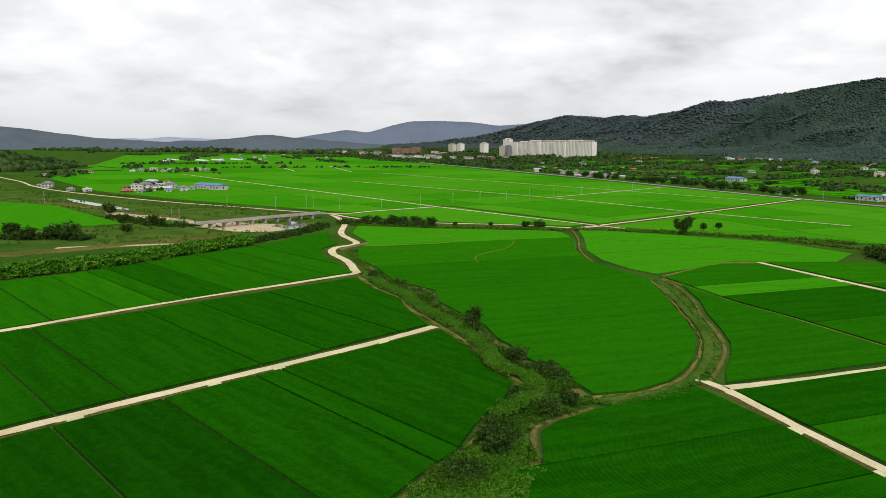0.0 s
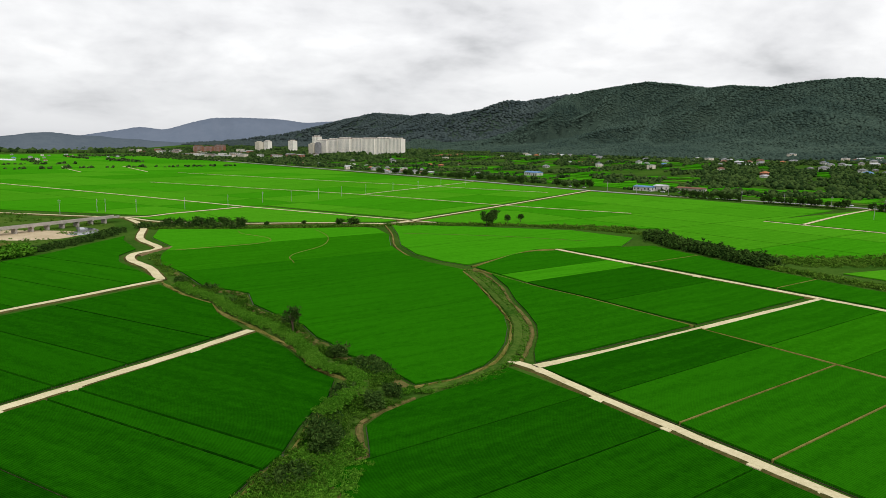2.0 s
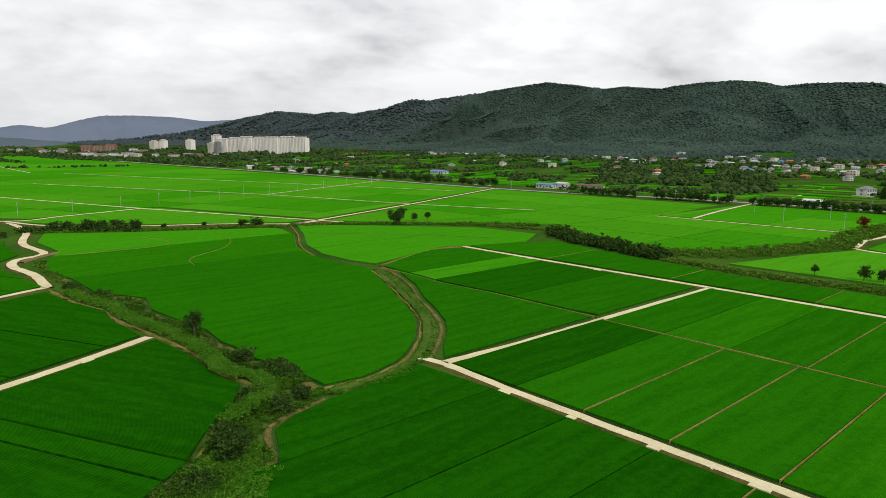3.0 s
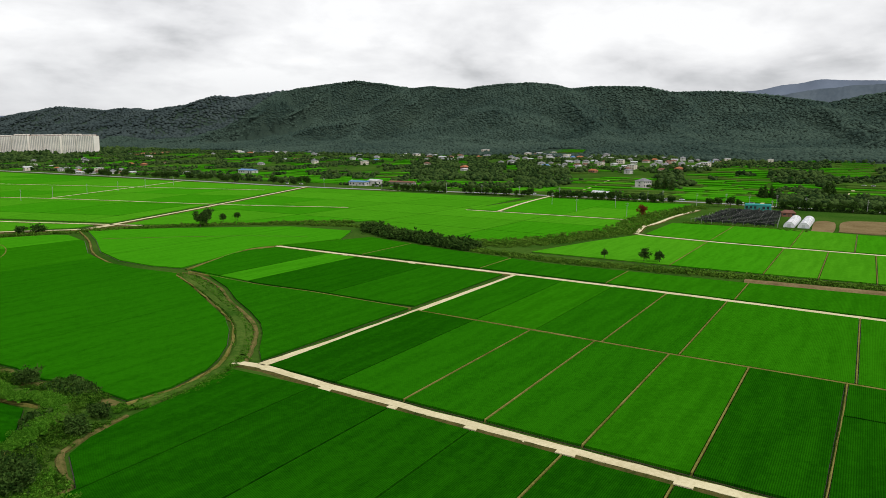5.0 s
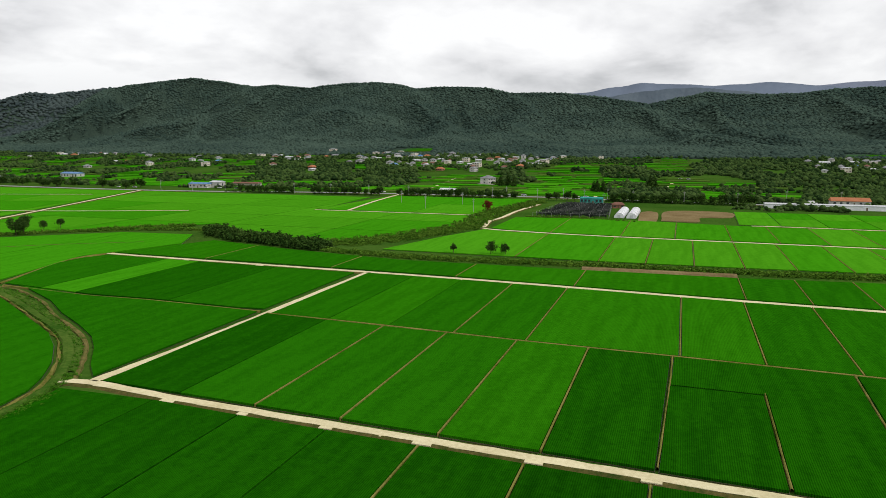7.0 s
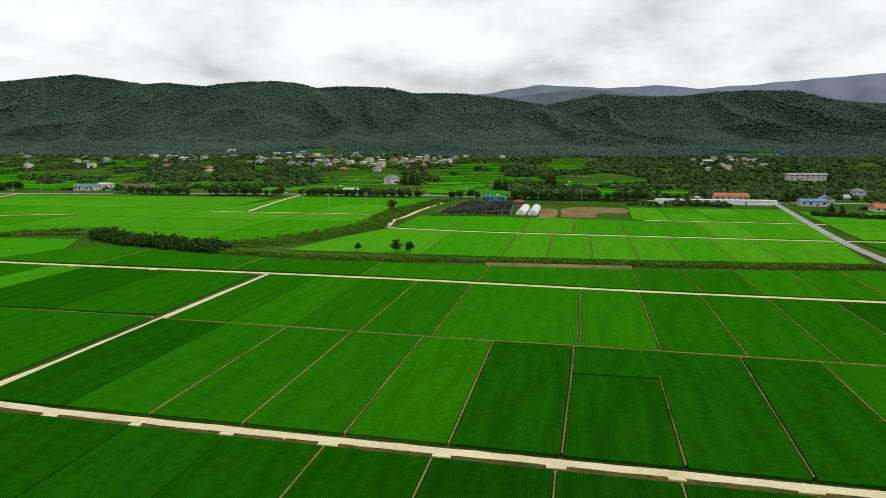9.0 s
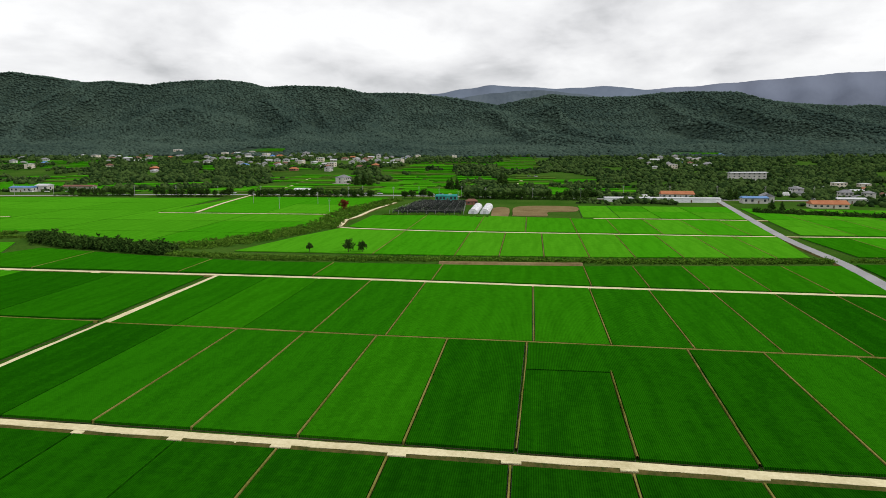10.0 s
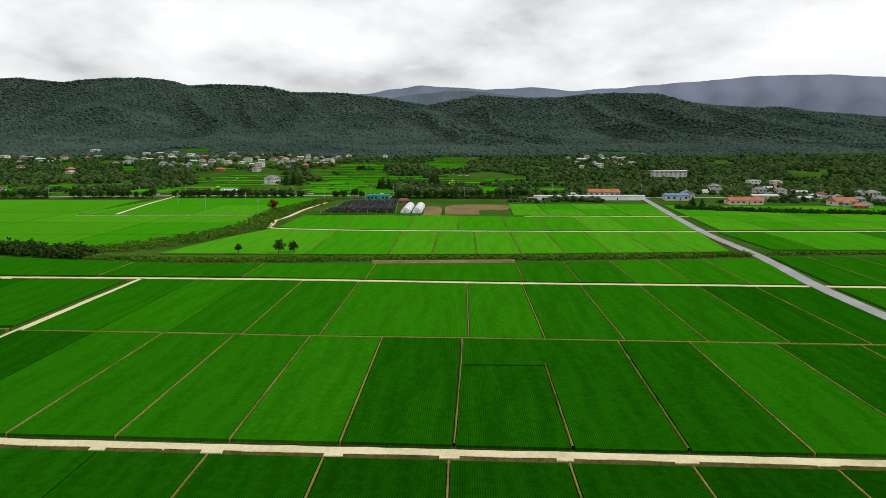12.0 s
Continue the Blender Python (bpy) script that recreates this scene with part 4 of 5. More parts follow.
tree_at(-12, 353, 8.5, 4.0, "reddish brown leaved tree beside a paddy", M_RED_LEAF, seed=10)
CANAL = "dark broadleaf tree on the canal bank"
for k, (u, v, h, s) in enumerate([(-305, 0, 5, 4), (-300, 6, 5, 4), (-292, 14, 6, 5), (-289, 20, 6, 5), (-288, 28, 6.5, 5), (-284, 36, 5.5, 4), (-209, 160, 9, 5), (-211, 166, 9, 5), (-213, 180, 6, 2.6), (-211, 189, 6, 2.4),
                                  (-262, 89, 4, 3.5), (-257, 95, 4.2, 3.5), (-272, 70, 3, 2), (-280, 50, 3, 2), (-283, -178, 6, 5), (-278, -160, 9, 6), (-281, -168, 8, 5), (-414, -155, 6, 6), (-293, -134, 6, 3.5),
                                  (-336, -123, 6, 4), (-328, -118, 5, 4), (-300, -190, 7, 5), (-350, -140, 5, 4), (-258, 99, 3, 2.2)]):
    tree_at(u, v, h, s, CANAL, seed=100 + k)
# the row along the highway
proto = tree(*g2w(-288, 464), 7.5, 4.2, "dark round roadside tree beside the highway", seed=60, group="roadside trees")
proto_b = tree(*g2w(-280, 464), 6.8, 3.8, "dark round roadside tree beside the highway", seed=61, group="roadside trees")
tr = random.Random(7)
u = -272.0
while u < 165:
    if not (-225 < u < -212 or -140 < u < -126 or -18 < u < 2 or 38 < u < 54):
        x, y = g2w(u, 463 + tr.uniform(-2, 3))
        s = tr.uniform(0.8, 1.15)
        copy_thing(tr.choice((proto, proto_b)), Matrix.Translation((x, y, hz(x, y))) @ Matrix.Rotation(tr.uniform(0, 6.28), 4, "Z") @ Matrix.Scale(s, 4))
    u += tr.uniform(5.5, 8.5)
for k in range(46):
    x, y = g2w(tr.uniform(-880, -420), 462 + tr.uniform(-3, 26))
    copy_thing(tr.choice((proto, proto_b)), Matrix.Translation((x, y, hz(x, y))) @ Matrix.Rotation(tr.uniform(0, 6.28), 4, "Z") @ Matrix.Scale(tr.uniform(0.8, 1.3), 4))
for k, (u, v, h) in enumerate([(37, 560, 13), (33, 566, 11), (42, 563, 12), (82, 610, 15), (86, 616, 13), (268, 470, 11), (274, 474, 9), (272, 385, 8), (277, 380, 7), (-66, 600, 12), (-60, 606, 14), (-70, 615, 11), (-52, 600, 12)]):
    tree_at(u, v, h, h * 0.3, "tall dark conifer among village trees", seed=200 + k, conifer=True)


# ---------------------------------------------------------------- the wooded range
def in_view(u, v):
    x, y = g2w(u, v)
    a = np.degrees(np.arctan2(x, y))
    return (a > -37) & (a < 106) & (np.hypot(x, y) < 4600)


CLEARINGS = [[(-411, 1040), (-302, 1040), (-330, 1130), (-400, 1120)], [(78, 780), (129, 780), (112, 969), (67, 970)], [(320, 1000), (410, 1000), (410, 1040), (330, 1040)], [(-1250, 1000), (-1100, 1000), (-1110, 1040), (-1240, 1040)]]


def foot_line(u):
    return 1010 + 60 * waves(u, u * 0, 3, 900, 5)


def woods(name, u0, u1, v0, v1, step, r0, r1, variants, seed, label, dense=0.0, thin=None):
    rg = np.random.RandomState(seed)
    gu, gv = np.meshgrid(np.arange(u0, u1, step), np.arange(v0, v1, step))
    u = gu.ravel() + rg.uniform(-0.5, 0.5, gu.size) * step
    v = gv.ravel() + rg.uniform(-0.5, 0.5, gu.size) * step
    m = in_view(u, v) & (v > foot_line(u) - 10) if thin is None else in_view(u, v) & thin(u, v, rg)
    for q in CLEARINGS:
        m &= ~inside(q, u, v)
    u, v = u[m], v[m]
    s = rg.uniform(r0, r1, len(u)) * (1 + 0.25 * waves(u, v, 4, 90, seed + 1))
    s = np.clip(s, r0 * 0.7, r1 * 1.3)
    return scatter(name, on_land(u, v) + np.stack([u * 0, u * 0, s * 0.3], 1), s, variants, (M_FAR_HAZED_CROWN if u1 <= -1900 else M_HAZED_CROWN) if thin is None else M_VILLAGE_TREE, label, "forest", (0.5, 0.8) if thin is None else (0.75, 1.1), seed=seed)


# crowns of the far end: greyer and bluer, distance haze held in the colour
M_FAR_HAZED_CROWN = material("far_hazed_forest_crown", (0.038, 0.054, 0.056), (0.066, 0.088, 0.084), 3.0, 0.95, 0.3, 2.0, 200, island=0.3)
M_VILLAGE_TREE = material("village_tree_leaves", (0.015, 0.034, 0.010), (0.058, 0.100, 0.026), 2.0, 0.85, 0.9, 0.9, 60, island=0.8)
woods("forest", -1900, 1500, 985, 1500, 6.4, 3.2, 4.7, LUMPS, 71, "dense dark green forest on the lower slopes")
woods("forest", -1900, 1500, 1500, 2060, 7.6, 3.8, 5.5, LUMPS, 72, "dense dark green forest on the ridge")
woods("forest", -4300, -1900, 985, 2070, 13.0, 6.5, 9.0, LUMPS, 73, "dense hazy forest on the far end of the ridge")

# ---------------------------------------------------------------- terraced fields of the village slope
HOUSES_A = [(-572, 973), (-515, 925), (-489, 943), (-476, 814), (-388, 778), (-492, 1038), (-380, 935), (-373, 865), (-350, 855), (-396, 1006), (-355, 935), (-389, 1033), (-354, 971), (-369, 1028), (-335, 970),
            (-363, 1050), (-298, 974), (-265, 965), (-253, 1006), (-196, 869), (-233, 855), (-226, 886), (-193, 773), (-230, 817), (-157, 823), (-144, 764), (-147, 920), (-124, 869), (-129, 933), (-105, 878),
            (-108, 950), (-83, 888), (-79, 932), (-114, 808), (-96, 823), (-6, 976)]
HOUSES_B = [(267, 923), (269, 860), (296, 934), (294, 861), (319, 915), (322, 863), (351, 937), (342, 850), (268, 810), (290, 810), (396, 1000), (342, 529), (385, 502), (406, 509), (409, 483), (413, 434), (381, 375), (426, 429), (402, 600)]
HOUSES_C = [(-1178, 688), (-1306, 873), (-1576, 1000), (-1530, 1010), (-1115, 1000), (-1065, 1000), (-956, 975), (-773, 752), (-961, 705), (-976, 671), (-683, 788), (-841, 961), (-834, 500), (-839, 521), (-725, 562),
            (-813, 535), (-547, 932), (-471, 806), (-498, 896), (-479, 923), (-371, 747), (-576, 785), (-593, 839), (-814, 939), (-704, 809), (-641, 1000), (-660, 960), (-700, 930), (-1020, 960)]
HOUSES_D = [(-1341, 677), (-1014, 490), (-1244, 725), (-864, 486), (-843, 492), (-858, 511), (-855, 526), (-882, 564), (-1114, 587), (-1264, 553), (-1338, 546), (-1029, 682), (-1128, 791), (-900, 500), (-920, 530), (-955, 510), (-990, 540), (-1060, 520)]
HOUSES_E = [(-674, -162), (-701, -156), (-719, -147), (-651, -137), (-685, -130), (-623, -120), (-673, -115), (-628, -107), (-760, -137), (-782, -127), (-652, -99), (-615, -158), (-612, -145), (-640, -150), (-700, -120)]
HOUSES_F = [(-1095, -185), (-1121, -174), (-1091, -163), (-1135, -154), (-1099, -141), (-1144, -132), (-1102, -121), (-1125, -110), (-1103, -98), (-1125, -86), (-1148, -73), (-730, -252), (-708, -240), (-658, -212), (-640, -195), (-1071, -243), (-1088, -256), (-983, -290)]
ALL_H = np.array(HOUSES_A + HOUSES_B + HOUSES_C + HOUSES_D)
TM = [[(-373, 617), (-308, 618), (-446, 860), (-527, 848)], [(-294, 620), (-248, 625), (-365, 864), (-431, 868)], [(-222, 604), (-158, 601), (-246, 825), (-329, 831)], [(-78, 617), (-47, 620), (-86, 823), (-121, 823)],
      [(21, 719), (74, 710), (65, 839), (12, 836)], [(57, 486), (128, 488), (128, 600), (44, 600)], [(136, 760), (197, 760), (209, 962), (144, 961)]]
tf = random.Random(21)
TV, TF_, TM_ = [], [], []


def terrace(u0, u1, v0, v1, top, k):
    """One flat step of the slope, as a block of the joined terraces."""
    z = hz(*g2w((u0 + u1) / 2, (v0 + v1) / 2)) + top
    n = len(TV)
    for dz, s in ((-3.0, 0.0), (-0.15, 0.0), (0.0, 0.35)):
        for u, v in ((u0 + s, v0 + s), (u1 - s, v0 + s), (u1 - s, v1 - s), (u0 + s, v1 - s)):
            TV.append((*g2w(u, v), z + dz))
    for a in (0, 4):
        for i in range(4):
            j = (i + 1) % 4
            TF_.append((n + a + i, n + a + j, n + a + 4 + j, n + a + 4 + i))
    TF_.append((n + 8, n + 9, n + 10, n + 11))
    TM_.extend([k] * 9)


v = 512.0
while v < 985:
    dv = tf.uniform(13, 24)
    u = -1500.0
    while u < 170:
        du = tf.uniform(28, 70)
        cu, cv = u + du / 2, v + dv / 2
        near = np.min(np.hypot((ALL_H[:, 0] - cu) / 1.3, ALL_H[:, 1] - cv)) if len(ALL_H) else 99
        wooded = any(inside(t, np.array([cu]), np.array([cv]))[0] for t in TM)
        n = float(waves(np.array([cu]), np.array([cv]), 5, 230, 33)[0])
        open_part = cv < 585 or (-170 < cu < -80 and cv < 720) or (-40 < cu < 130 and cv < 715)
        if not wooded and near > 20 and (n > -0.15 or open_part) and not (cv > 480 and cv < 505):
            w = 1.0 + tf.uniform(0, 3)
            terrace(u + w, u + du - w, v + 0.8, v + dv - 1.0, tf.uniform(0.5, 1.0), tf.choice((0, 1, 1, 2)))
        u += du
    v += dv
for q in CLEARINGS:
    qu, qv = [p[0] for p in q], [p[1] for p in q]
    v = min(qv)
    while v < max(qv) - 6:
        terrace(min(qu) + 6 + tf.uniform(0, 10), max(qu) - 6 - tf.uniform(0, 10), v + 0.8, v + 12, 0.8, tf.choice((0, 0, 1, 2)))
        v += 13
me = mesh_from("terraced_fields", TV, TF_, [M_RICE_LIGHT, M_RICE_FRESH, M_GRASS])
me.polygons.foreach_set("material_index", TM_)
tagged(new("terraced_fields", me), "small green terraced fields on the village slope", "field", kind="stuff")


def village_wood(u, v, rg):
    n = waves(u, v, 6, 130, 44) + 0.5 * waves(u, v, 5, 45, 45)
    near = np.full(len(u), 99.0)
    for h in ALL_H:
        near = np.minimum(near, np.hypot(u - h[0], v - h[1]))
        near = np.where((np.abs(u - h[0]) < 6) & (v > h[1] - 18) & (v < h[1]), 0.0, near)
    m = (n > 0.22) & (v < foot_line(u) - 8)
    for t in TM:
        m |= inside(t, u, v)
    m |= (u > 150) & (v > 640) & (v < foot_line(u)) & (n > -0.7)
    m |= (u > 260) & (v > 520) & (n > -0.1) & (v < foot_line(u))
    m |= (v > 880) & (v < foot_line(u)) & (n > -0.1)
    m &= ~((u > -170) & (u < -85) & (v > 520) & (v < 715)) & ~((u > -40) & (u < 40) & (v > 500) & (v < 705)) & ~((u > 100) & (u < 185) & (v > 610) & (v < 705))
    return m & (near > np.where(rg.uniform(0, 1, len(u)) < 0.4, 5.5, 9)) & (v > 498)


woods("village_trees", -1800, 900, 495, 1060, 7.2, 2.6, 4.8, CLUMPS, 75, "dark green trees and groves between the village houses", thin=village_wood)


def shed_grove(u, v, rg):
    near = np.full(len(u), 99.0)
    for h in HOUSES_B + SHEDS:
        near = np.minimum(near, np.hypot((u - h[0]) / 1.6, v - h[1]))
        near = np.where((np.abs(u - h[0]) < 9) & (v > h[1] - 14) & (v < h[1]), 0.0, near)
    return (near > 8) & (waves(u, v, 5, 60, 46) > -0.35) & ((v > 420) | (u > 395)) & ~((u > 222) & (u < 300) & (v < 470))


SHEDS = [(318, 412), (232, 492), (383, 402), (348, 448), (279, 446), (292, 458), (345, 690), (212, 449)]
woods("roadside_grove", 150, 620, 400, 640, 8.5, 2.2, 4.2, CLUMPS, 81, "dark trees between roadside sheds and houses", thin=shed_grove)


def plain_groves(u, v, rg):
    m = np.zeros(len(u), bool)
    for cu, cv, a, b in [(-690, -140, 70, 22), (-1110, -130, 60, 45), (-1000, -270, 90, 30), (-1060, -60, 60, 12), (-1500, -60, 30, 180), (-1700, 250, 160, 30), (-1900, 450, 300, 60), (-1350, 520, 250, 40), (-2300, 350, 150, 120), (-1250, 30, 20, 120), (-1250, 250, 20, 120), (-1300, -200, 110, 18), (-1600, -150, 220, 14), (-1750, 60, 180, 12), (-2000, -100, 260, 24), (-2100, 200, 200, 18), (-2400, -50, 220, 50), (-2600, -250, 200, 60)]:
        m |= ((u - cu) / a) ** 2 + ((v - cv) / b) ** 2 < 1
    return m & (rg.uniform(0, 1, len(u)) < 0.42)


woods("plain_trees", -2800, -560, -330, 560, 11.0, 3.0, 5.5, CLUMPS, 76, "scattered dark trees round farms on the plain", thin=plain_groves)


def town_trees(u, v, rg):
    n = waves(u, v, 5, 150, 47)
    return (n > -0.2) & (v > 480) & (v < 1010)


woods("town_trees", -3300, -1350, 480, 1010, 17.0, 5.0, 8.5, CLUMPS, 77, "dark trees spread through the far town", thin=town_trees)


def knoll(u, v, rg):
    x, y = g2w(u, v)
    return ((x + 760) / 150) ** 2 + ((y - 1100) / 230) ** 2 < 1


woods("knoll_trees", -1500, -800, -700, -200, 10.0, 5.0, 7.0, LUMPS, 78, "dense dark trees on a river knoll", thin=knoll)


def far_flat_trees(u, v, rg):
    x, y = g2w(u, v)
    d, a = np.hypot(x, y), np.degrees(np.arctan2(x, y))
    return (d > 3000) & (d < 4300) & (a < 6) & (waves(u, v, 5, 420, 49) > 0.25)


woods("distant_trees", -4600, -2400, -3200, 700, 34.0, 8.0, 14.0, LUMPS, 79, "belts of distant trees across the plain", thin=far_flat_trees)


# ---------------------------------------------------------------- distant ridges
def ridge(name, knots, R, mat, label, depth=700, seed=1):
    """A long hill: crest heights by compass bearing, falling to the plain on both sides."""
    az = np.array([k[0] for k in knots], float)
    el = np.array([k[1] for k in knots], float)
    a = np.linspace(az[0], az[-1], 220)
    h = np.interp(a, az, el)
    h = np.convolve(np.pad(h, 3, "edge"), np.ones(7) / 7, "valid")
    z = 48 + R * np.tan(np.radians(h)) + 3 * waves(a * 60, a * 0, 6, 150, seed) + 1.0 * waves(a * 60, a * 0, 6, 22, seed + 1)
    rows = [(-depth, -6, 0.0), (-depth * 0.6, 0, 0.32), (-depth * 0.3, 0, 0.66), (0, 0, 1.0), (90, 0, 0.72), (150, -6, 0.0)]
    verts, faces = [], []
    for i, (dr, dz, f) in enumerate(rows):
        wob = 1 + (0.18 * waves(a * 70 + i * 40, a * 0, 5, 190, seed + 3) if 0 < f < 0.7 else 0)
        r = np.minimum(R + dr, 4880)
        for x, y, q in zip(r * np.sin(np.radians(a)), r * np.cos(np.radians(a)), z * f * wob + dz):
            verts.append((x, y, q))
    n = len(a)
    for i in range(len(rows) - 1):
        for j in range(n - 1):
            faces.append((i * n + j, i * n + j + 1, (i + 1) * n + j + 1, (i + 1) * n + j))
    return tagged(new(name, mesh_from(name, verts, faces, mat, True)), label, "mountain", kind="structure")


# distance haze is mixed into these base colours, bluer and paler farther off
M_HAZE_GREEN = material("ridge_haze_green", (0.085, 0.110, 0.135), (0.112, 0.138, 0.160), 30, 1.0, 0.4, 25, 300)
M_HAZE_BLUE = material("ridge_haze_blue", (0.130, 0.162, 0.215), (0.155, 0.186, 0.240), 60, 1.0, 0.2, 40, 500)
M_HAZE_PALE = material("ridge_haze_pale", (0.180, 0.205, 0.270), (0.200, 0.228, 0.295), 60, 1.0, 0.1, 40, 900)
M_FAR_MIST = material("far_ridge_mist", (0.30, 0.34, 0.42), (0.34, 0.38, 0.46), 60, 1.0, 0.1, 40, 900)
ridge("backdrop_hills_west", [(-60, 1.2), (-40, 1.3), (-32.3, 0.94), (-28.9, 0.49), (-26.1, 0.15), (-22.2, -0.05), (-18.1, 0.1), (-14.3, 0.58), (-11.7, 0.36), (-9.8, 0.2), (-7, 0.0), (-3, -0.3)], 4350, M_HAZE_GREEN, "low dark hazy hills at the end of the plain", 400, 3)
ridge("backdrop_hills_north", [(-15, -0.1), (-12, 0.35), (-10.8, 0.52), (-8.1, 1.0), (-6.3, 0.8), (-4.6, 1.3), (-2.6, 1.83), (1.6, 1.78), (4.3, 1.49), (8, 1.7), (13, 1.2)], 4650, M_HAZE_BLUE, "hazy blue mountain ridge in the distance", 300, 5)
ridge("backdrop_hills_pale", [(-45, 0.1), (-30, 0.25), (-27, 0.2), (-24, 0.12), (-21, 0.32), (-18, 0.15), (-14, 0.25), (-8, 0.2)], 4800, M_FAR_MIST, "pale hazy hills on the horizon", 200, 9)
ridge("backdrop_hills_east", [(54, 2.9), (60, 3.6), (62.7, 3.9), (66.4, 4.5), (69.1, 4.35), (72, 4.15), (75.9, 4.3), (78.2, 4.0), (84, 3.4), (90, 2.5)], 4550, M_HAZE_BLUE, "hazy blue mountain ridge in the distance", 600, 7)
ridge("backdrop_hills_foot", [(62, 3.2), (66, 3.75), (68.5, 4.0), (70.5, 4.05), (73, 3.8), (76, 3.4)], 4100, M_HAZE_GREEN, "hazy green hill behind the ridge", 500, 8)
ridge("backdrop_hills_southeast", [(74, 3.5), (77, 3.9), (80.4, 4.05), (86.7, 4.4), (92.6, 4.75), (96.3, 4.7), (100.4, 4.3), (106, 3.9), (118, 3.0), (130, 2.0)], 4750, M_HAZE_PALE, "high mountain in pale blue haze under the clouds", 300, 11)

# ---------------------------------------------------------------- buildings
M_WHITE = material("white_plaster", (0.38, 0.37, 0.34), (0.60, 0.59, 0.55), 0.7, 0.8, 0.1, 0.1, 5)
M_CREAM = material("cream_plaster", (0.52, 0.47, 0.38), (0.66, 0.61, 0.51), 0.7, 0.8, 0.1, 0.1, 5)
M_BRICK = material("red_brick", (0.20, 0.09, 0.06), (0.30, 0.15, 0.10), 0.5, 0.9, 0.2, 0.1, 4)
M_STONE = material("pale_stone", (0.30, 0.27, 0.24), (0.45, 0.41, 0.36), 0.5, 0.9, 0.3, 0.2, 4)
M_ROOF_GREY = material("grey_tile_roof", (0.15, 0.15, 0.16), (0.30, 0.30, 0.31), 0.6, 0.7, 0.3, 0.2, 5)
M_ROOF_PALE = material("pale_sheet_roof", (0.42, 0.43, 0.45), (0.58, 0.59, 0.60), 0.8, 0.5, 0.1, 0.2, 6, specular=0.4)
M_ROOF_BLUE = material("blue_sheet_roof", (0.05, 0.15, 0.36), (0.10, 0.24, 0.48), 0.8, 0.5, 0.1, 0.2, 6, specular=0.4)
M_ROOF_ORANGE = material("orange_sheet_roof", (0.32, 0.12, 0.06), (0.44, 0.19, 0.10), 0.8, 0.6, 0.1, 0.2, 6)
M_ROOF_BROWN = material("brown_tile_roof", (0.15, 0.075, 0.055), (0.24, 0.13, 0.10), 0.6, 0.7, 0.3, 0.2, 5)
M_TEAL = material("teal_sheet", (0.03, 0.22, 0.20), (0.06, 0.32, 0.28), 0.8, 0.6, 0.1, 0.2, 5)
M_APT = material("pale_apartment_concrete", (0.72, 0.68, 0.61), (0.84, 0.81, 0.74), 2.0, 0.8, 0.1, 0.5, 20)
M_APT_GLASS = material("apartment_window", (0.26, 0.26, 0.26), (0.38, 0.38, 0.37), 2.0, 0.3, 0.0, 0.5, 8, specular=0.4)
M_GLASS = material("dark_window_glass", (0.02, 0.025, 0.03), (0.05, 0.06, 0.07), 0.6, 0.15, 0.0, 0.3, 3, specular=0.5)
M_DOOR = material("painted_door", (0.10, 0.07, 0.05), (0.18, 0.12, 0.08), 0.4, 0.7, 0.2, 0.1, 2)
M_POLE = material("pole_concrete", (0.28, 0.28, 0.27), (0.42, 0.42, 0.40), 0.3, 0.85, 0.1, 0.1, 2)
M_PLASTIC = material("greenhouse_film", (0.62, 0.64, 0.66), (0.80, 0.81, 0.82), 1.2, 0.45, 0.1, 0.3, 6, specular=0.4)
M_NET = material("dark_shade_net", (0.020, 0.026, 0.024), (0.050, 0.060, 0.050), 0.8, 0.9, 0.3, 0.3, 6)
M_TYRE = material("tyre_rubber", (0.015, 0.015, 0.015), (0.03, 0.03, 0.03), 0.1, 0.9, 0.1, 0.05, 1)
M_CARPAINT = material("white_car_paint", (0.62, 0.62, 0.62), (0.74, 0.74, 0.74), 0.5, 0.3, 0.0, 0.2, 2, specular=0.5)


def box(bm, x, y, z, lx, ly, lz):
    """A box with its foot at z."""
    bmesh.ops.create_cube(bm, size=1.0, matrix=Matrix.Translation((x, y, z + lz / 2)) @ Matrix.Diagonal((lx, ly, lz, 1)))


def roof_mesh(w, d, h, rise, over, hip):
    """A pitched roof with eaves and thickness; hip: how far the ridge draws in."""
    bm = bmesh.new()
    a, b, k = w / 2 + over, d / 2 + over, max(w / 2 + over - hip, 0.05)
    t = 0.22
    def ring(z):
        return [bm.verts.new((x, y, z)) for x, y in ((-a, -b), (a, -b), (a, b), (-a, b))]
    lo, up = ring(h - t), ring(h)
    r0, r1 = bm.verts.new((-k, 0, h + rise)), bm.verts.new((k, 0, h + rise))
    bm.faces.new(lo[::-1])
    for i in range(4):
        j = (i + 1) % 4
        bm.faces.new((lo[i], lo[j], up[j], up[i]))
    bm.faces.new((up[0], up[1], r1, r0))
    bm.faces.new((up[2], up[3], r0, r1))
    bm.faces.new((up[1], up[2], r1))
    bm.faces.new((up[3], up[0], r0))
    bm.normal_update()
    return bm


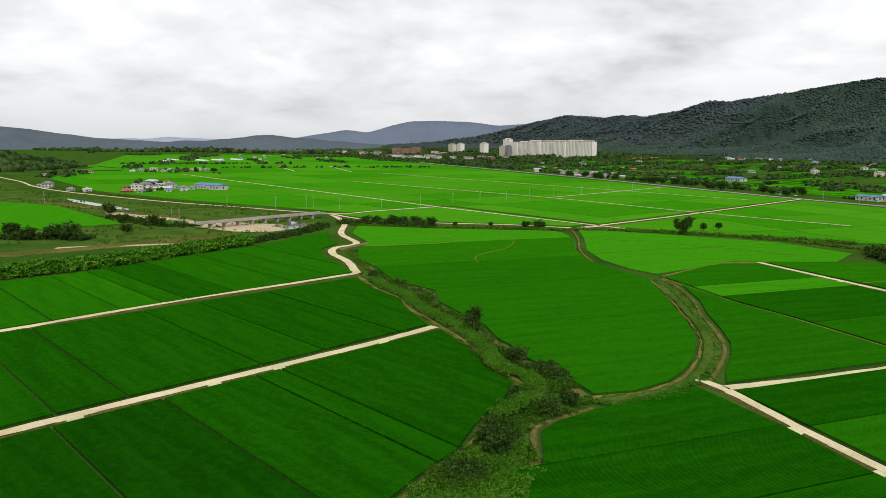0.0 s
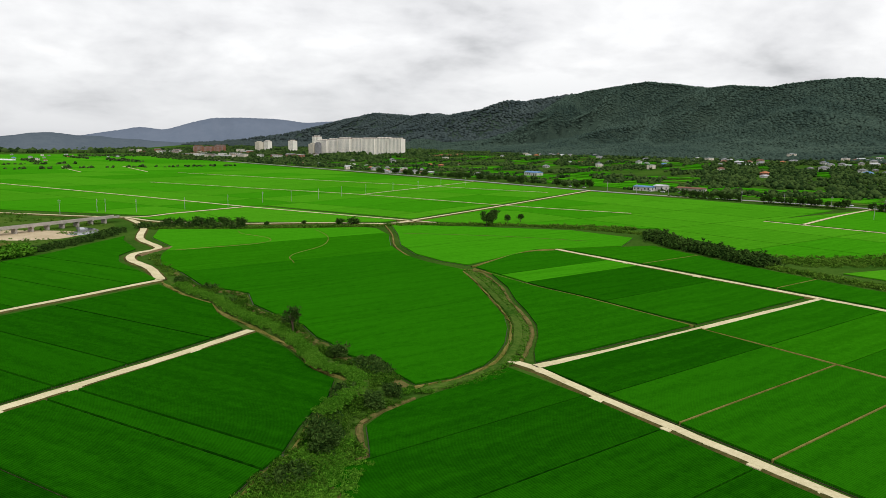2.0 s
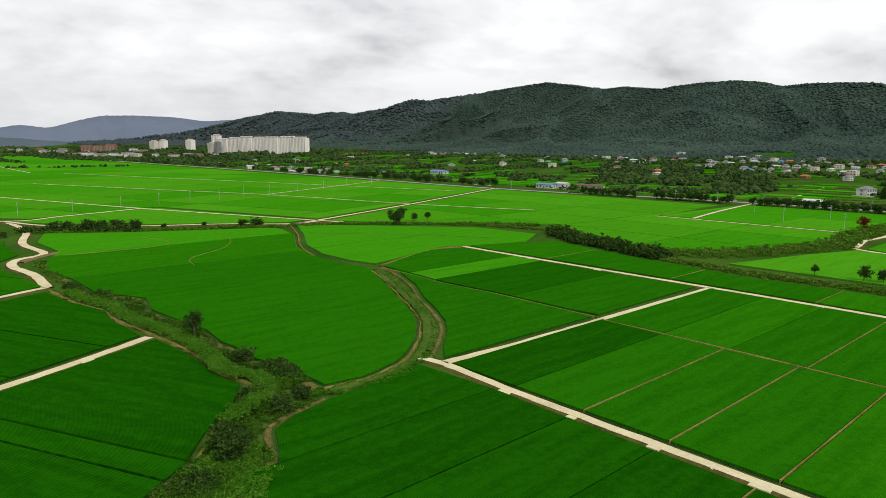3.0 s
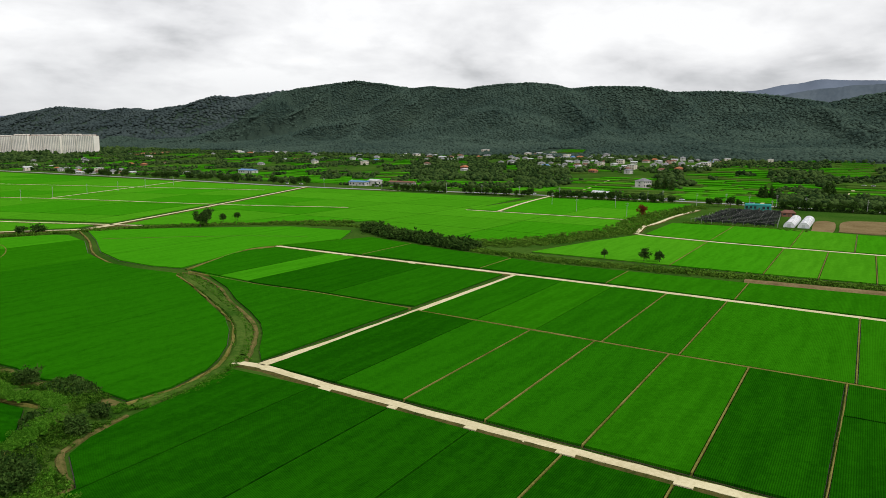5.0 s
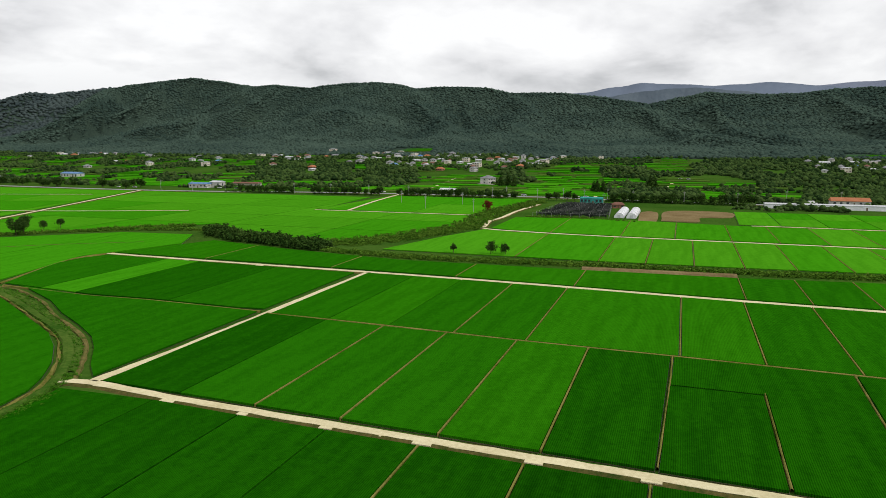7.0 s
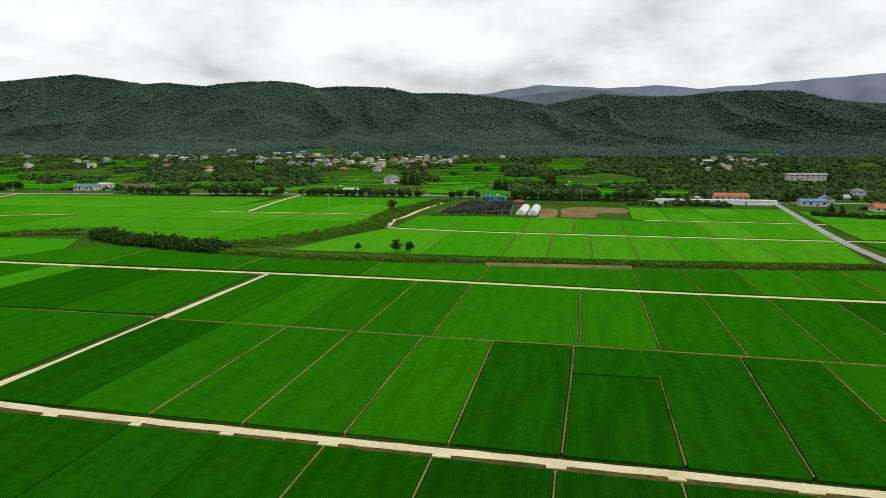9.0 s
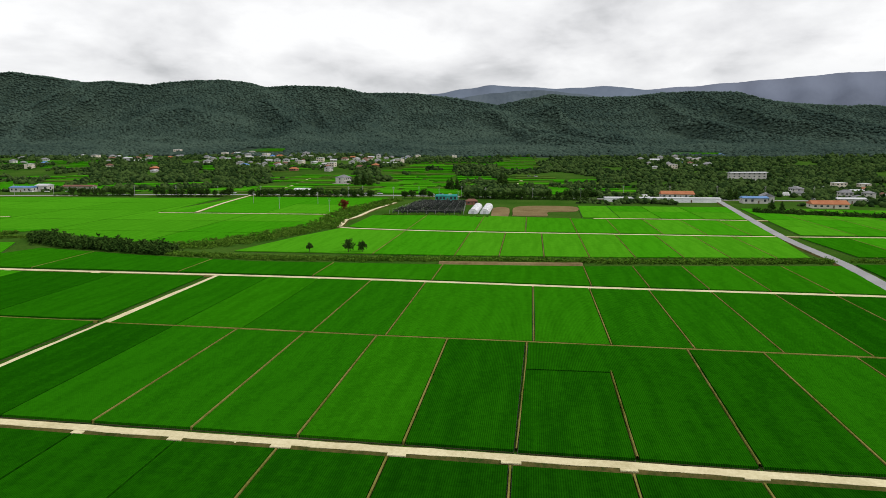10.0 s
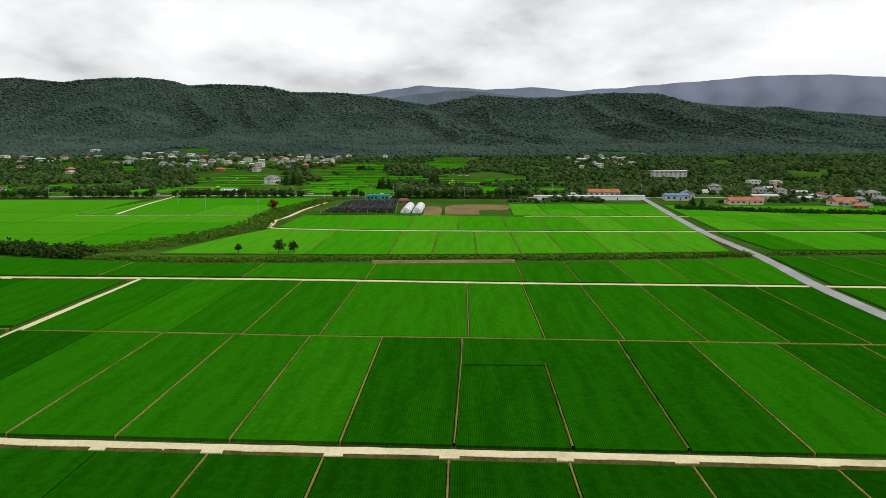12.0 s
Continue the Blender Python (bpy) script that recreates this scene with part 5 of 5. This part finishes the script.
def house(name, w, d, h, rise, hip, wall_mat, roof_mat, label, category="house", floors=1, windows=3, over=0.5, group="village houses", chimney=False, plinth=False):
    """A house at the world's origin; it is copied from there and then taken to its own plot."""
    base = new(name, None)
    bm = bmesh.new()
    box(bm, 0, 0, -1.2, w, d, h + 1.1)
    part("wall", bm, wall_mat, base)
    part("roof", roof_mesh(w, d, h, rise, over, hip), roof_mat, base)
    fh = h / floors
    for f in range(floors):
        for side in (-1, 1):
            for i in range(windows):
                x = (i - (windows - 1) / 2) * w / windows
                if f == 0 and i == windows // 2 and side == -1:
                    bm = bmesh.new()
                    box(bm, x, side * (d / 2 + 0.02), 0, 1.0, 0.12, 2.05)
                    part("door", bm, M_DOOR, base)
                    continue
                bm = bmesh.new()
                box(bm, x, side * (d / 2 + 0.01), f * fh + fh * 0.32, min(1.7, w / windows * 0.6), 0.1, fh * 0.42)
                part("window", bm, M_GLASS, base)
        for side in (-1, 1):
            bm = bmesh.new()
            box(bm, side * (w / 2 + 0.01), 0, f * fh + fh * 0.32, 0.1, 1.6, fh * 0.42)
            part("window", bm, M_GLASS, base)
    if plinth:
        bm = bmesh.new()
        box(bm, 0, -d * 0.15, -1.5, w * 1.7, d * 1.5, 1.9)
        part("terrace", bm, M_STONE, base, "pale stone terrace wall")
    return tagged(base, label, category, group, "thing")


def place(ob, u, v, turn=0.0, first=False, size=1.0):
    x, y = g2w(u, v)
    m = Matrix.Translation((x, y, hz(x, y) + 0.15)) @ Matrix.Rotation(GRID + turn, 4, "Z")
    if first:
        ob.matrix_basis = m
        return ob
    return copy_thing(ob, m @ Matrix.Scale(size, 4))


KINDS = [
    lambda: house("house", 11, 8, 2.6, 2.4, 3.5, M_WHITE, M_ROOF_GREY, "white village house with a grey tiled roof"),
    lambda: house("house", 10, 7.5, 2.5, 2.0, 2.8, M_CREAM, M_ROOF_BROWN, "cream village house with a brown tiled roof"),
    lambda: house("house", 13, 8.5, 2.8, 1.4, 0.4, M_WHITE, M_ROOF_PALE, "white low building with a pale sheet roof", windows=4),
    lambda: house("house", 10, 9, 5.2, 2.2, 4.0, M_WHITE, M_ROOF_GREY, "white two-storey house with a dark hipped roof", floors=2),
    lambda: house("house", 11, 8, 2.6, 2.2, 3.2, M_CREAM, M_ROOF_BLUE, "cream village house with a blue metal roof"),
    lambda: house("house", 11, 8, 2.6, 2.2, 3.2, M_BRICK, M_ROOF_ORANGE, "brick village house with an orange roof"),
    lambda: house("house", 12, 10, 6.4, 0.5, 5.0, M_CREAM, M_ROOF_PALE, "cream two-storey house with a flat pale roof", floors=2, over=0.2),
    lambda: house("house", 9, 7, 2.8, 1.8, 2.8, M_STONE, M_ROOF_GREY, "low stone-coloured house with a grey roof"),
]
HM = random.Random(17)
protos = {}
ORDER = [0, 2, 0, 1, 5, 6, 0, 7, 3, 0, 2, 1, 7, 0, 2, 6, 4, 0, 3, 2, 1, 0, 5, 7, 6, 3, 2, 0, 1, 7]
n = 0
spots = HOUSES_A + HOUSES_B + HOUSES_C + HOUSES_D + HOUSES_E + HOUSES_F
dense_rng = random.Random(8)
for cu, cv, su, sv, k in [(-360, 995, 50, 55, 24), (-225, 900, 70, 90, 46), (-110, 900, 55, 80, 40), (-500, 930, 60, 50, 8), (-700, 880, 140, 90, 12), (-1000, 960, 120, 40, 8), (300, 880, 45, 60, 12), (-880, 515, 70, 25, 12), (-520, 930, 50, 40, 5), (-1090, 560, 90, 40, 8), (-680, -135, 60, 22, 12), (-1115, -130, 40, 50, 14), (425, 440, 60, 60, 18), (385, 560, 50, 60, 8), (-1060, 985, 60, 15, 5), (-1900, 60, 260, 130, 8), (-2300, 120, 260, 200, 8)]:
    for _ in range(k):
        spots.append((cu + dense_rng.uniform(-su, su), cv + dense_rng.uniform(-sv, sv)))
done = []
for (u, v) in spots:
    if any(math.hypot(u - a, v - b) < 11.0 for a, b in done):
        continue
    done.append((u, v))
    k = ORDER[n % len(ORDER)]
    n += 1
    turn = HM.choice((0, math.pi / 2, math.pi, -math.pi / 2)) + HM.uniform(-0.35, 0.35)
    if k in protos:
        place(protos[k], u, v, turn, size=HM.uniform(0.68, 0.98))
    else:
        protos[k] = place(KINDS[k](), u, v, turn, True)

place(house("house", 13, 11, 6.6, 2.6, 5.0, M_WHITE, M_ROOF_GREY, "large white two-storey house on a stone terrace", floors=2, windows=4, plinth=True), -86, 622, 1.2, True)
place(house("shed", 17, 7, 4.0, 0.8, 0.3, M_TEAL, M_TEAL, "teal metal shed with small pale windows", "shed", windows=6, over=0.2), 46, 446, 0.0, True)
place(house("house", 8, 6, 2.6, 1.6, 2.0, M_BRICK, M_ROOF_BROWN, "small pinkish house beside the greenhouses"), 69, 412, 0.2, True)
place(house("school", 38, 11, 8.6, 0.6, 0.4, M_WHITE, M_ROOF_PALE, "white three-storey building with a pale flat roof", "building", floors=3, windows=7, over=1.2), 345, 690, 0.15, True)
place(house("shed", 24, 11, 2.8, 2.4, 0.4, M_CREAM, M_ROOF_ORANGE, "long shed with an orange metal roof", "shed", windows=6), 318, 412, 0.0, True)
place(house("shed", 26, 11, 3.2, 2.4, 0.4, M_WHITE, M_ROOF_ORANGE, "long red-roofed shed behind the wall", "shed", windows=6), 232, 492, 0.0, True)
place(house("shed", 15, 12, 3.2, 2.4, 0.4, M_CREAM, M_ROOF_ORANGE, "wide barn with an orange roof", "barn", windows=3), 383, 402, 0.1, True)
place(house("shed", 20, 7, 3.6, 0.9, 0.3, M_WHITE, M_ROOF_PALE, "long white open-sided farm shed", "shed", windows=5), 348, 448, 0.0, True)
place(house("shed", 18, 9, 4.0, 1.2, 0.3, M_WHITE, M_ROOF_BLUE, "low shed with a blue roof", "shed", windows=4), 279, 446, 0.0, True)
place(house("shed", 14, 9, 4.5, 2.4, 0.3, M_WHITE, M_ROOF_GREY, "small white gabled roadside shed", "shed", windows=3), 292, 458, 1.4, True)
place(house("shed", 28, 12, 5.0, 1.8, 0.3, M_WHITE, M_ROOF_BLUE, "large shed with a blue roof", "shed", windows=6), -649, 607, 0.0, True)
place(house("shed", 22, 9, 4.2, 1.2, 0.3, M_WHITE, M_ROOF_BLUE, "blue-roofed metal shed beside the highway", "shed", windows=5), -365, 503, 0.0, True)
place(house("shed", 12, 10, 5.6, 1.4, 0.3, M_WHITE, M_ROOF_PALE, "plain white two-storey roadside building", "building", windows=3), -350, 512, 0.0, True)
place(house("shed", 30, 9, 4.0, 1.2, 0.3, M_STONE, M_ROOF_BROWN, "long brown roadside shed", "shed", windows=6), -325, 528, 0.1, True)
place(house("shed", 40, 12, 5.0, 1.6, 0.3, M_WHITE, M_ROOF_BLUE, "long barn with a blue roof on the plain", "barn", windows=8), -650, -80, 0.6, True)
place(house("shed", 16, 10, 4.5, 1.5, 0.3, M_WHITE, M_ROOF_PALE, "white barn standing on the plain", "barn", windows=3), -745, -140, 0.6, True)
place(house("factory", 60, 30, 9.0, 1.2, 0.4, M_WHITE, M_ROOF_PALE, "large white factory hall at the town's edge", "factory", windows=8), -2040, 545, 0.9, True)
place(house("factory", 45, 25, 8.0, 1.2, 0.4, M_WHITE, M_ROOF_PALE, "white hall at the town's edge", "factory", windows=8), -1900, 560, 0.8, True)


# ---- apartment blocks
def apartment(u, v, w, d, h, turn, label, floors, mat=None):
    mat = mat or M_APT
    base = new("apartment_block", None)
    bm = bmesh.new()
    box(bm, 0, 0, -4, w, d, h + 4)
    part("wall", bm, mat, base)
    bm = bmesh.new()
    k = max(2, int(w / 12))
    for i in range(k):
        box(bm, (i - (k - 1) / 2) * w / k, 0, h, 5, d * 0.6, 3.2)
    part("stair_head", bm, mat, base)
    bm = bmesh.new()
    box(bm, 0, 0, h, w + 0.4, d + 0.4, 0.8)
    part("parapet", bm, M_ROOF_BROWN if mat is M_APT else M_ROOF_GREY, base)
    bm = bmesh.new()
    m = max(3, int(w / 5.5))
    for f in range(floors):
        for i in range(m):
            x = (i - (m - 1) / 2) * w / m
            z = f * h / floors + 0.9
            for s in (-1, 1):
                box(bm, x, s * (d / 2 + 0.06), z, w / m * 0.5, 0.12, h / floors * 0.45)
    g = part("window_grid", bm, M_APT_GLASS, base, "rows of dark windows")
    g["kind"] = "stuff"
    bm = bmesh.new()
    for i in range(m + 1):
        for s in (-1, 1):
            box(bm, (i - m / 2) * w / m, s * (d / 2 + 0.35), 0, 0.5, 0.7, h)
    g = part("balcony_fin", bm, mat, base)
    g["kind"] = "stuff"
    x, y = g2w(u, v)
    base.matrix_basis = Matrix.Translation((x, y, hz(x, y))) @ Matrix.Rotation(turn, 4, "Z")
    return tagged(base, label, "apartment block", "far apartment blocks", "thing")


TURN = math.atan2(g2w(-1450, 894)[1] - g2w(-1835, 824)[1], g2w(-1450, 894)[0] - g2w(-1835, 824)[0])
for k, t in enumerate((0.06, 0.2, 0.34, 0.48, 0.62, 0.76, 0.9)):
    apartment(-1835 + 385 * t, 824 + 70 * t + (5 if k % 2 else 0), 57, 14, 41 + (k % 3) * 1.2, TURN + (0.05 if k % 2 else -0.04), "long white high-rise apartment block with many windows", 16)
apartment(-1800, 790, 22, 14, 32, TURN, "tan high-rise apartment block", 12, M_CREAM)
apartment(-1775, 795, 14, 12, 34, TURN, "grey glassy high-rise block", 12, M_ROOF_GREY)
apartment(-1960, 880, 24, 16, 48, TURN + 0.3, "slim white high-rise tower", 18)
apartment(-2120, 865, 28, 16, 36, TURN, "white high-rise apartment block", 13)
apartment(-2330, 860, 26, 16, 34, TURN, "white high-rise apartment block", 12)
apartment(-2390, 850, 30, 16, 32, TURN, "pale high-rise apartment block", 12, M_CREAM)
for u, v in [(-2500, 700), (-2440, 720), (-2600, 690), (-2560, 760)]:
    apartment(u, v, 40, 14, 22, TURN + 0.4, "low brick apartment block in the town", 7, M_BRICK)
tw = random.Random(31)
M_TOWN = [M_WHITE, M_CREAM, M_BRICK, M_STONE]
for k in range(46):
    u, v = tw.uniform(-3000, -1650), tw.uniform(500, 760)
    m = tw.choice(M_TOWN)
    kind = {M_WHITE: "white", M_CREAM: "cream", M_BRICK: "brick", M_STONE: "grey"}[m]
    place(house("building", tw.uniform(14, 30), tw.uniform(10, 16), tw.uniform(6, 13), 0.6, 0.4, m, tw.choice((M_ROOF_PALE, M_ROOF_GREY, M_ROOF_BROWN)), kind + " low town building", "building", floors=3, windows=4, group="far town buildings"), u, v, tw.uniform(0, 3), True)


# ---- greenhouses
def tunnel(u, v, w, length, high, label, turn=0.0):
    base = new("greenhouse", None)
    bm = bmesh.new()
    n, prev = 12, None
    for y in np.linspace(0, length, 14):
        k = 1.0 + (0.012 if int(y) % 2 else 0)
        ring = [bm.verts.new((-math.cos(i * math.pi / n) * w / 2 * k, y, max(0.0, math.sin(i * math.pi / n) ** 0.8 * high * k))) for i in range(n + 1)]
        if prev:
            for i in range(n):
                bm.faces.new((prev[i], prev[i + 1], ring[i + 1], ring[i]))
        else:
            bm.faces.new(ring)
        prev = ring
    bm.faces.new(prev[::-1])
    part("film_cover", bm, M_PLASTIC, base)
    for y in (0, length):
        bm = bmesh.new()
        box(bm, 0, y, 0, 1.8, 0.16, 2.0)
        part("door", bm, M_ROOF_PALE, base)
    for y in np.linspace(0, length, 9):
        bm = bmesh.new()
        rows = []
        for i in range(n + 1):
            a = i * math.pi / n
            c, s = -math.cos(a), math.sin(a) ** 0.8 if 0 < i < n else 0.0
            rows.append([bm.verts.new((c * (w / 2 + q), y + o, s * (high + q))) for q, o in ((0.02, -0.07), (0.1, -0.07), (0.1, 0.07), (0.02, 0.07))])
        for p, q in zip(rows, rows[1:]):
            for i in range(4):
                bm.faces.new((p[i], p[(i + 1) % 4], q[(i + 1) % 4], q[i]))
        part("hoop", bm, M_POLE, base)
    x, y = g2w(u, v)
    base.matrix_basis = Matrix.Translation((x, y, hz(x, y))) @ Matrix.Rotation(GRID + turn, 4, "Z")
    return tagged(base, label, "greenhouse", "greenhouses", "thing")


tunnel(75.5, 344, 6.0, 45, 3.2, "white plastic-covered tunnel greenhouse")
tunnel(83.0, 344, 6.0, 45, 3.2, "white plastic-covered tunnel greenhouse")
place(house("warehouse", 86, 9, 3.2, 0.5, 0.3, M_PLASTIC, M_ROOF_PALE, "very long white low warehouse beside the road", "warehouse", windows=2, over=0.2), 212, 449, 0.0, True)
for u, v in [(-1790, -80), (-1830, -40), (-1880, 10), (-1700, -160), (-1850, -150)]:
    tunnel(u, v, 11, 60, 3.4, "long white greenhouse on the far plain", -1.2)
tunnel(-92, 530, 8, 16, 3.4, "small white greenhouse behind the roadside trees", 1.5)

# ---- vineyard under dark netting
vine = new("vineyard", None)
vine.location = (*g2w(46, 380), 0)
vine.rotation_euler = (0, 0, GRID)
for k in range(11):
    v0 = -42 + k * 8.2
    bm = bmesh.new()
    for i in range(9):
        w = 48 - k * 1.2
        box(bm, -w / 2 + i * w / 8, v0, 0, 0.14, 0.14, 2.6)
    box(bm, 0, v0, 2.55, 48 - k * 1.2, 0.06, 0.06)
    part("trellis", bm, M_POLE, vine, "grey trellis posts and wire")["kind"] = "stuff"
    rg = np.random.RandomState(300 + k)
    w = 46 - k * 1.2
    p = np.stack([rg.uniform(-w / 2, w / 2, 110), v0 + 3 + rg.uniform(-2.3, 2.3, 110), rg.uniform(1.2, 2.2, 110)], 1)
    scatter("vine", p, rg.uniform(0.7, 1.2, 110), LEAFY, M_NET, "", "", seed=300 + k, smooth_shade=False, parent=vine)
tagged(vine, "vineyard rows under dark grey netting", "vineyard", "", "thing")


# ---- bridge over the river
def bridge():
    a, b = Vector((-81, 461, 2.9)), Vector((-141, 392, 2.9))
    d = b - a
    base = new("bridge", None)
    base.matrix_basis = Matrix.Translation(a) @ Matrix.Rotation(math.atan2(d.y, d.x), 4, "Z")
    L = d.length
    bm = bmesh.new()
    box(bm, L / 2, 0, 0, L, 5.0, 0.7)
    part("deck", bm, M_STONE, base, "weathered concrete deck")
    for s in (-1, 1):
        bm = bmesh.new()
        box(bm, L / 2, s * 2.4, 0.7, L, 0.2, 0.55)
        part("parapet", bm, M_STONE, base)
    for i in range(1, 10):
        bm = bmesh.new()
        box(bm, i * L / 10, 0, -3.1, 1.1, 3.6, 3.0)
        box(bm, i * L / 10, 0, -0.45, 1.5, 4.6, 0.45)
        part("pier", bm, M_STONE, base)
    tagged(base, "low concrete bridge on square piers over a sandy river", "bridge", "", "thing")


bridge()


# ---- utility poles
def pole(h=10.0):
    base = new("utility_pole", None)
    bm = bmesh.new()
    bmesh.ops.create_cone(bm, cap_ends=True, segments=8, radius1=0.16, radius2=0.10, depth=h, matrix=Matrix.Translation((0, 0, h / 2 - 0.3)))
    part("shaft", bm, M_POLE, base)
    for z in (h - 1.2, h - 2.2):
        bm = bmesh.new()
        box(bm, 0, 0.15, z, 1.8, 0.1, 0.12)
        part("crossarm", bm, M_POLE, base)
        for x in (-0.8, 0, 0.8):
            bm = bmesh.new()
            bmesh.ops.create_cone(bm, cap_ends=True, segments=6, radius1=0.07, radius2=0.05, depth=0.28, matrix=Matrix.Translation((x, 0.15, z + 0.24)))
            part("insulator", bm, M_WHITE, base)
    return tagged(base, "grey concrete utility pole with crossarms", "utility pole", "utility poles", "thing")


p0 = pole()
x, y = g2w(-420, -41)
p0.matrix_basis = Matrix.Translation((x, y, 0))
POLES = [(-511, -210), (-414, -19), (-423, 103), (-429, 130), (-434, 157), (-469, 223), (-333, -112), (-333, -108), (-398, 3), (-400, 36), (-408, 70), (-440, -75), (-455, 190), (-480, 260), (-495, 300), (-510, 340), (-525, 385),
         (-412, -14), (-45, 400), (-60, 360), (-95, 400), (-20, 345), (55, 478), (-30, 478), (58, 420), (20, 470)]
for u in range(-380, 440, 38):
    POLES.append((u, 462 if u < 160 else 500))
for k, (u, v) in enumerate(POLES):
    x, y = g2w(u, v)
    copy_thing(p0, Matrix.Translation((x, y, hz(x, y))) @ Matrix.Rotation(GRID + 0.2 * math.sin(k), 4, "Z"))


# ---- vehicles
def car(name, L, W, H, paint, label, van=False):
    base = new(name, None)
    bm = bmesh.new()
    box(bm, 0, 0, 0.35, L, W, H * 0.45)
    bmesh.ops.bevel(bm, geom=bm.edges[:], offset=0.12, segments=2, affect="EDGES")
    part("body", bm, paint, base)
    bm = bmesh.new()
    box(bm, -0.1 * L if not van else -0.15 * L, 0, 0.3 + H * 0.45, L * (0.55 if not van else 0.7), W * 0.9, H * 0.5)
    top = [q for q in bm.verts if q.co.z > 0.4 + H * 0.6]
    for q in top:
        q.co.x *= 0.82
        q.co.y *= 0.85
    part("cabin", bm, M_GLASS if not van else paint, base)
    for sx in (-0.3, 0.3):
        for sy in (-0.5, 0.5):
            bm = bmesh.new()
            bmesh.ops.create_cone(bm, cap_ends=True, segments=12, radius1=0.33, radius2=0.33, depth=0.22, matrix=Matrix.Translation((sx * L, sy * W, 0.33)) @ Matrix.Rotation(math.pi / 2, 4, "X"))
            part("wheel", bm, M_TYRE, base)
    return tagged(base, label, "car" if not van else "truck", "parked vehicles", "thing")


c0 = car("car", 4.4, 1.8, 1.45, M_CARPAINT, "white car standing beside the highway")
c1 = car("truck", 7.5, 2.4, 3.2, M_CARPAINT, "white box truck beside the sheds", True)
vr = random.Random(5)
for k, (u, v) in enumerate([(-92, 494), (-84, 495), (-77, 494), (-120, 490), (-30, 492), (-18, 493), (20, 490), (28, 491), (36, 490), (-150, 489), (-330, 488), (-345, 487), (-310, 489), (110, 700), (118, 699), (-420, 470), (-440, 469), (330, 470), (338, 474)]):
    x, y = g2w(u, v)
    m = Matrix.Translation((x, y, hz(x, y) + (0.82 if 460 < v < 496 else 0.1))) @ Matrix.Rotation(GRID + vr.uniform(-0.15, 0.15), 4, "Z")
    if k == 0:
        c0.matrix_basis = m
    else:
        copy_thing(c0, m)
for k, (u, v) in enumerate([(205, 480), (328, 520), (340, 540), (352, 545)]):
    x, y = g2w(u, v)
    m = Matrix.Translation((x, y, hz(x, y) + 0.1)) @ Matrix.Rotation(GRID + vr.uniform(-0.6, 0.6), 4, "Z")
    if k == 0:
        c1.matrix_basis = m
    else:
        copy_thing(c1, m)

# paths on the village slope
road("path_village_a", [(-346, 577), (-340, 622), (-338, 671), (-330, 720)], 3.0, "pale village lane", verge=0.6, frame_grid=True)
road("path_village_b", [(-130, 500), (-130, 550), (-135, 612), (-141, 688)], 2.6, "pale village lane", verge=0.6, frame_grid=True)
road("path_village_c", [(42, 500), (37, 592), (32, 660)], 2.8, "pale village lane", verge=0.6, frame_grid=True)
road("path_village_d", [(80, 580), (91, 603), (102, 648), (97, 690)], 3.2, "pale village lane", verge=0.6, frame_grid=True)
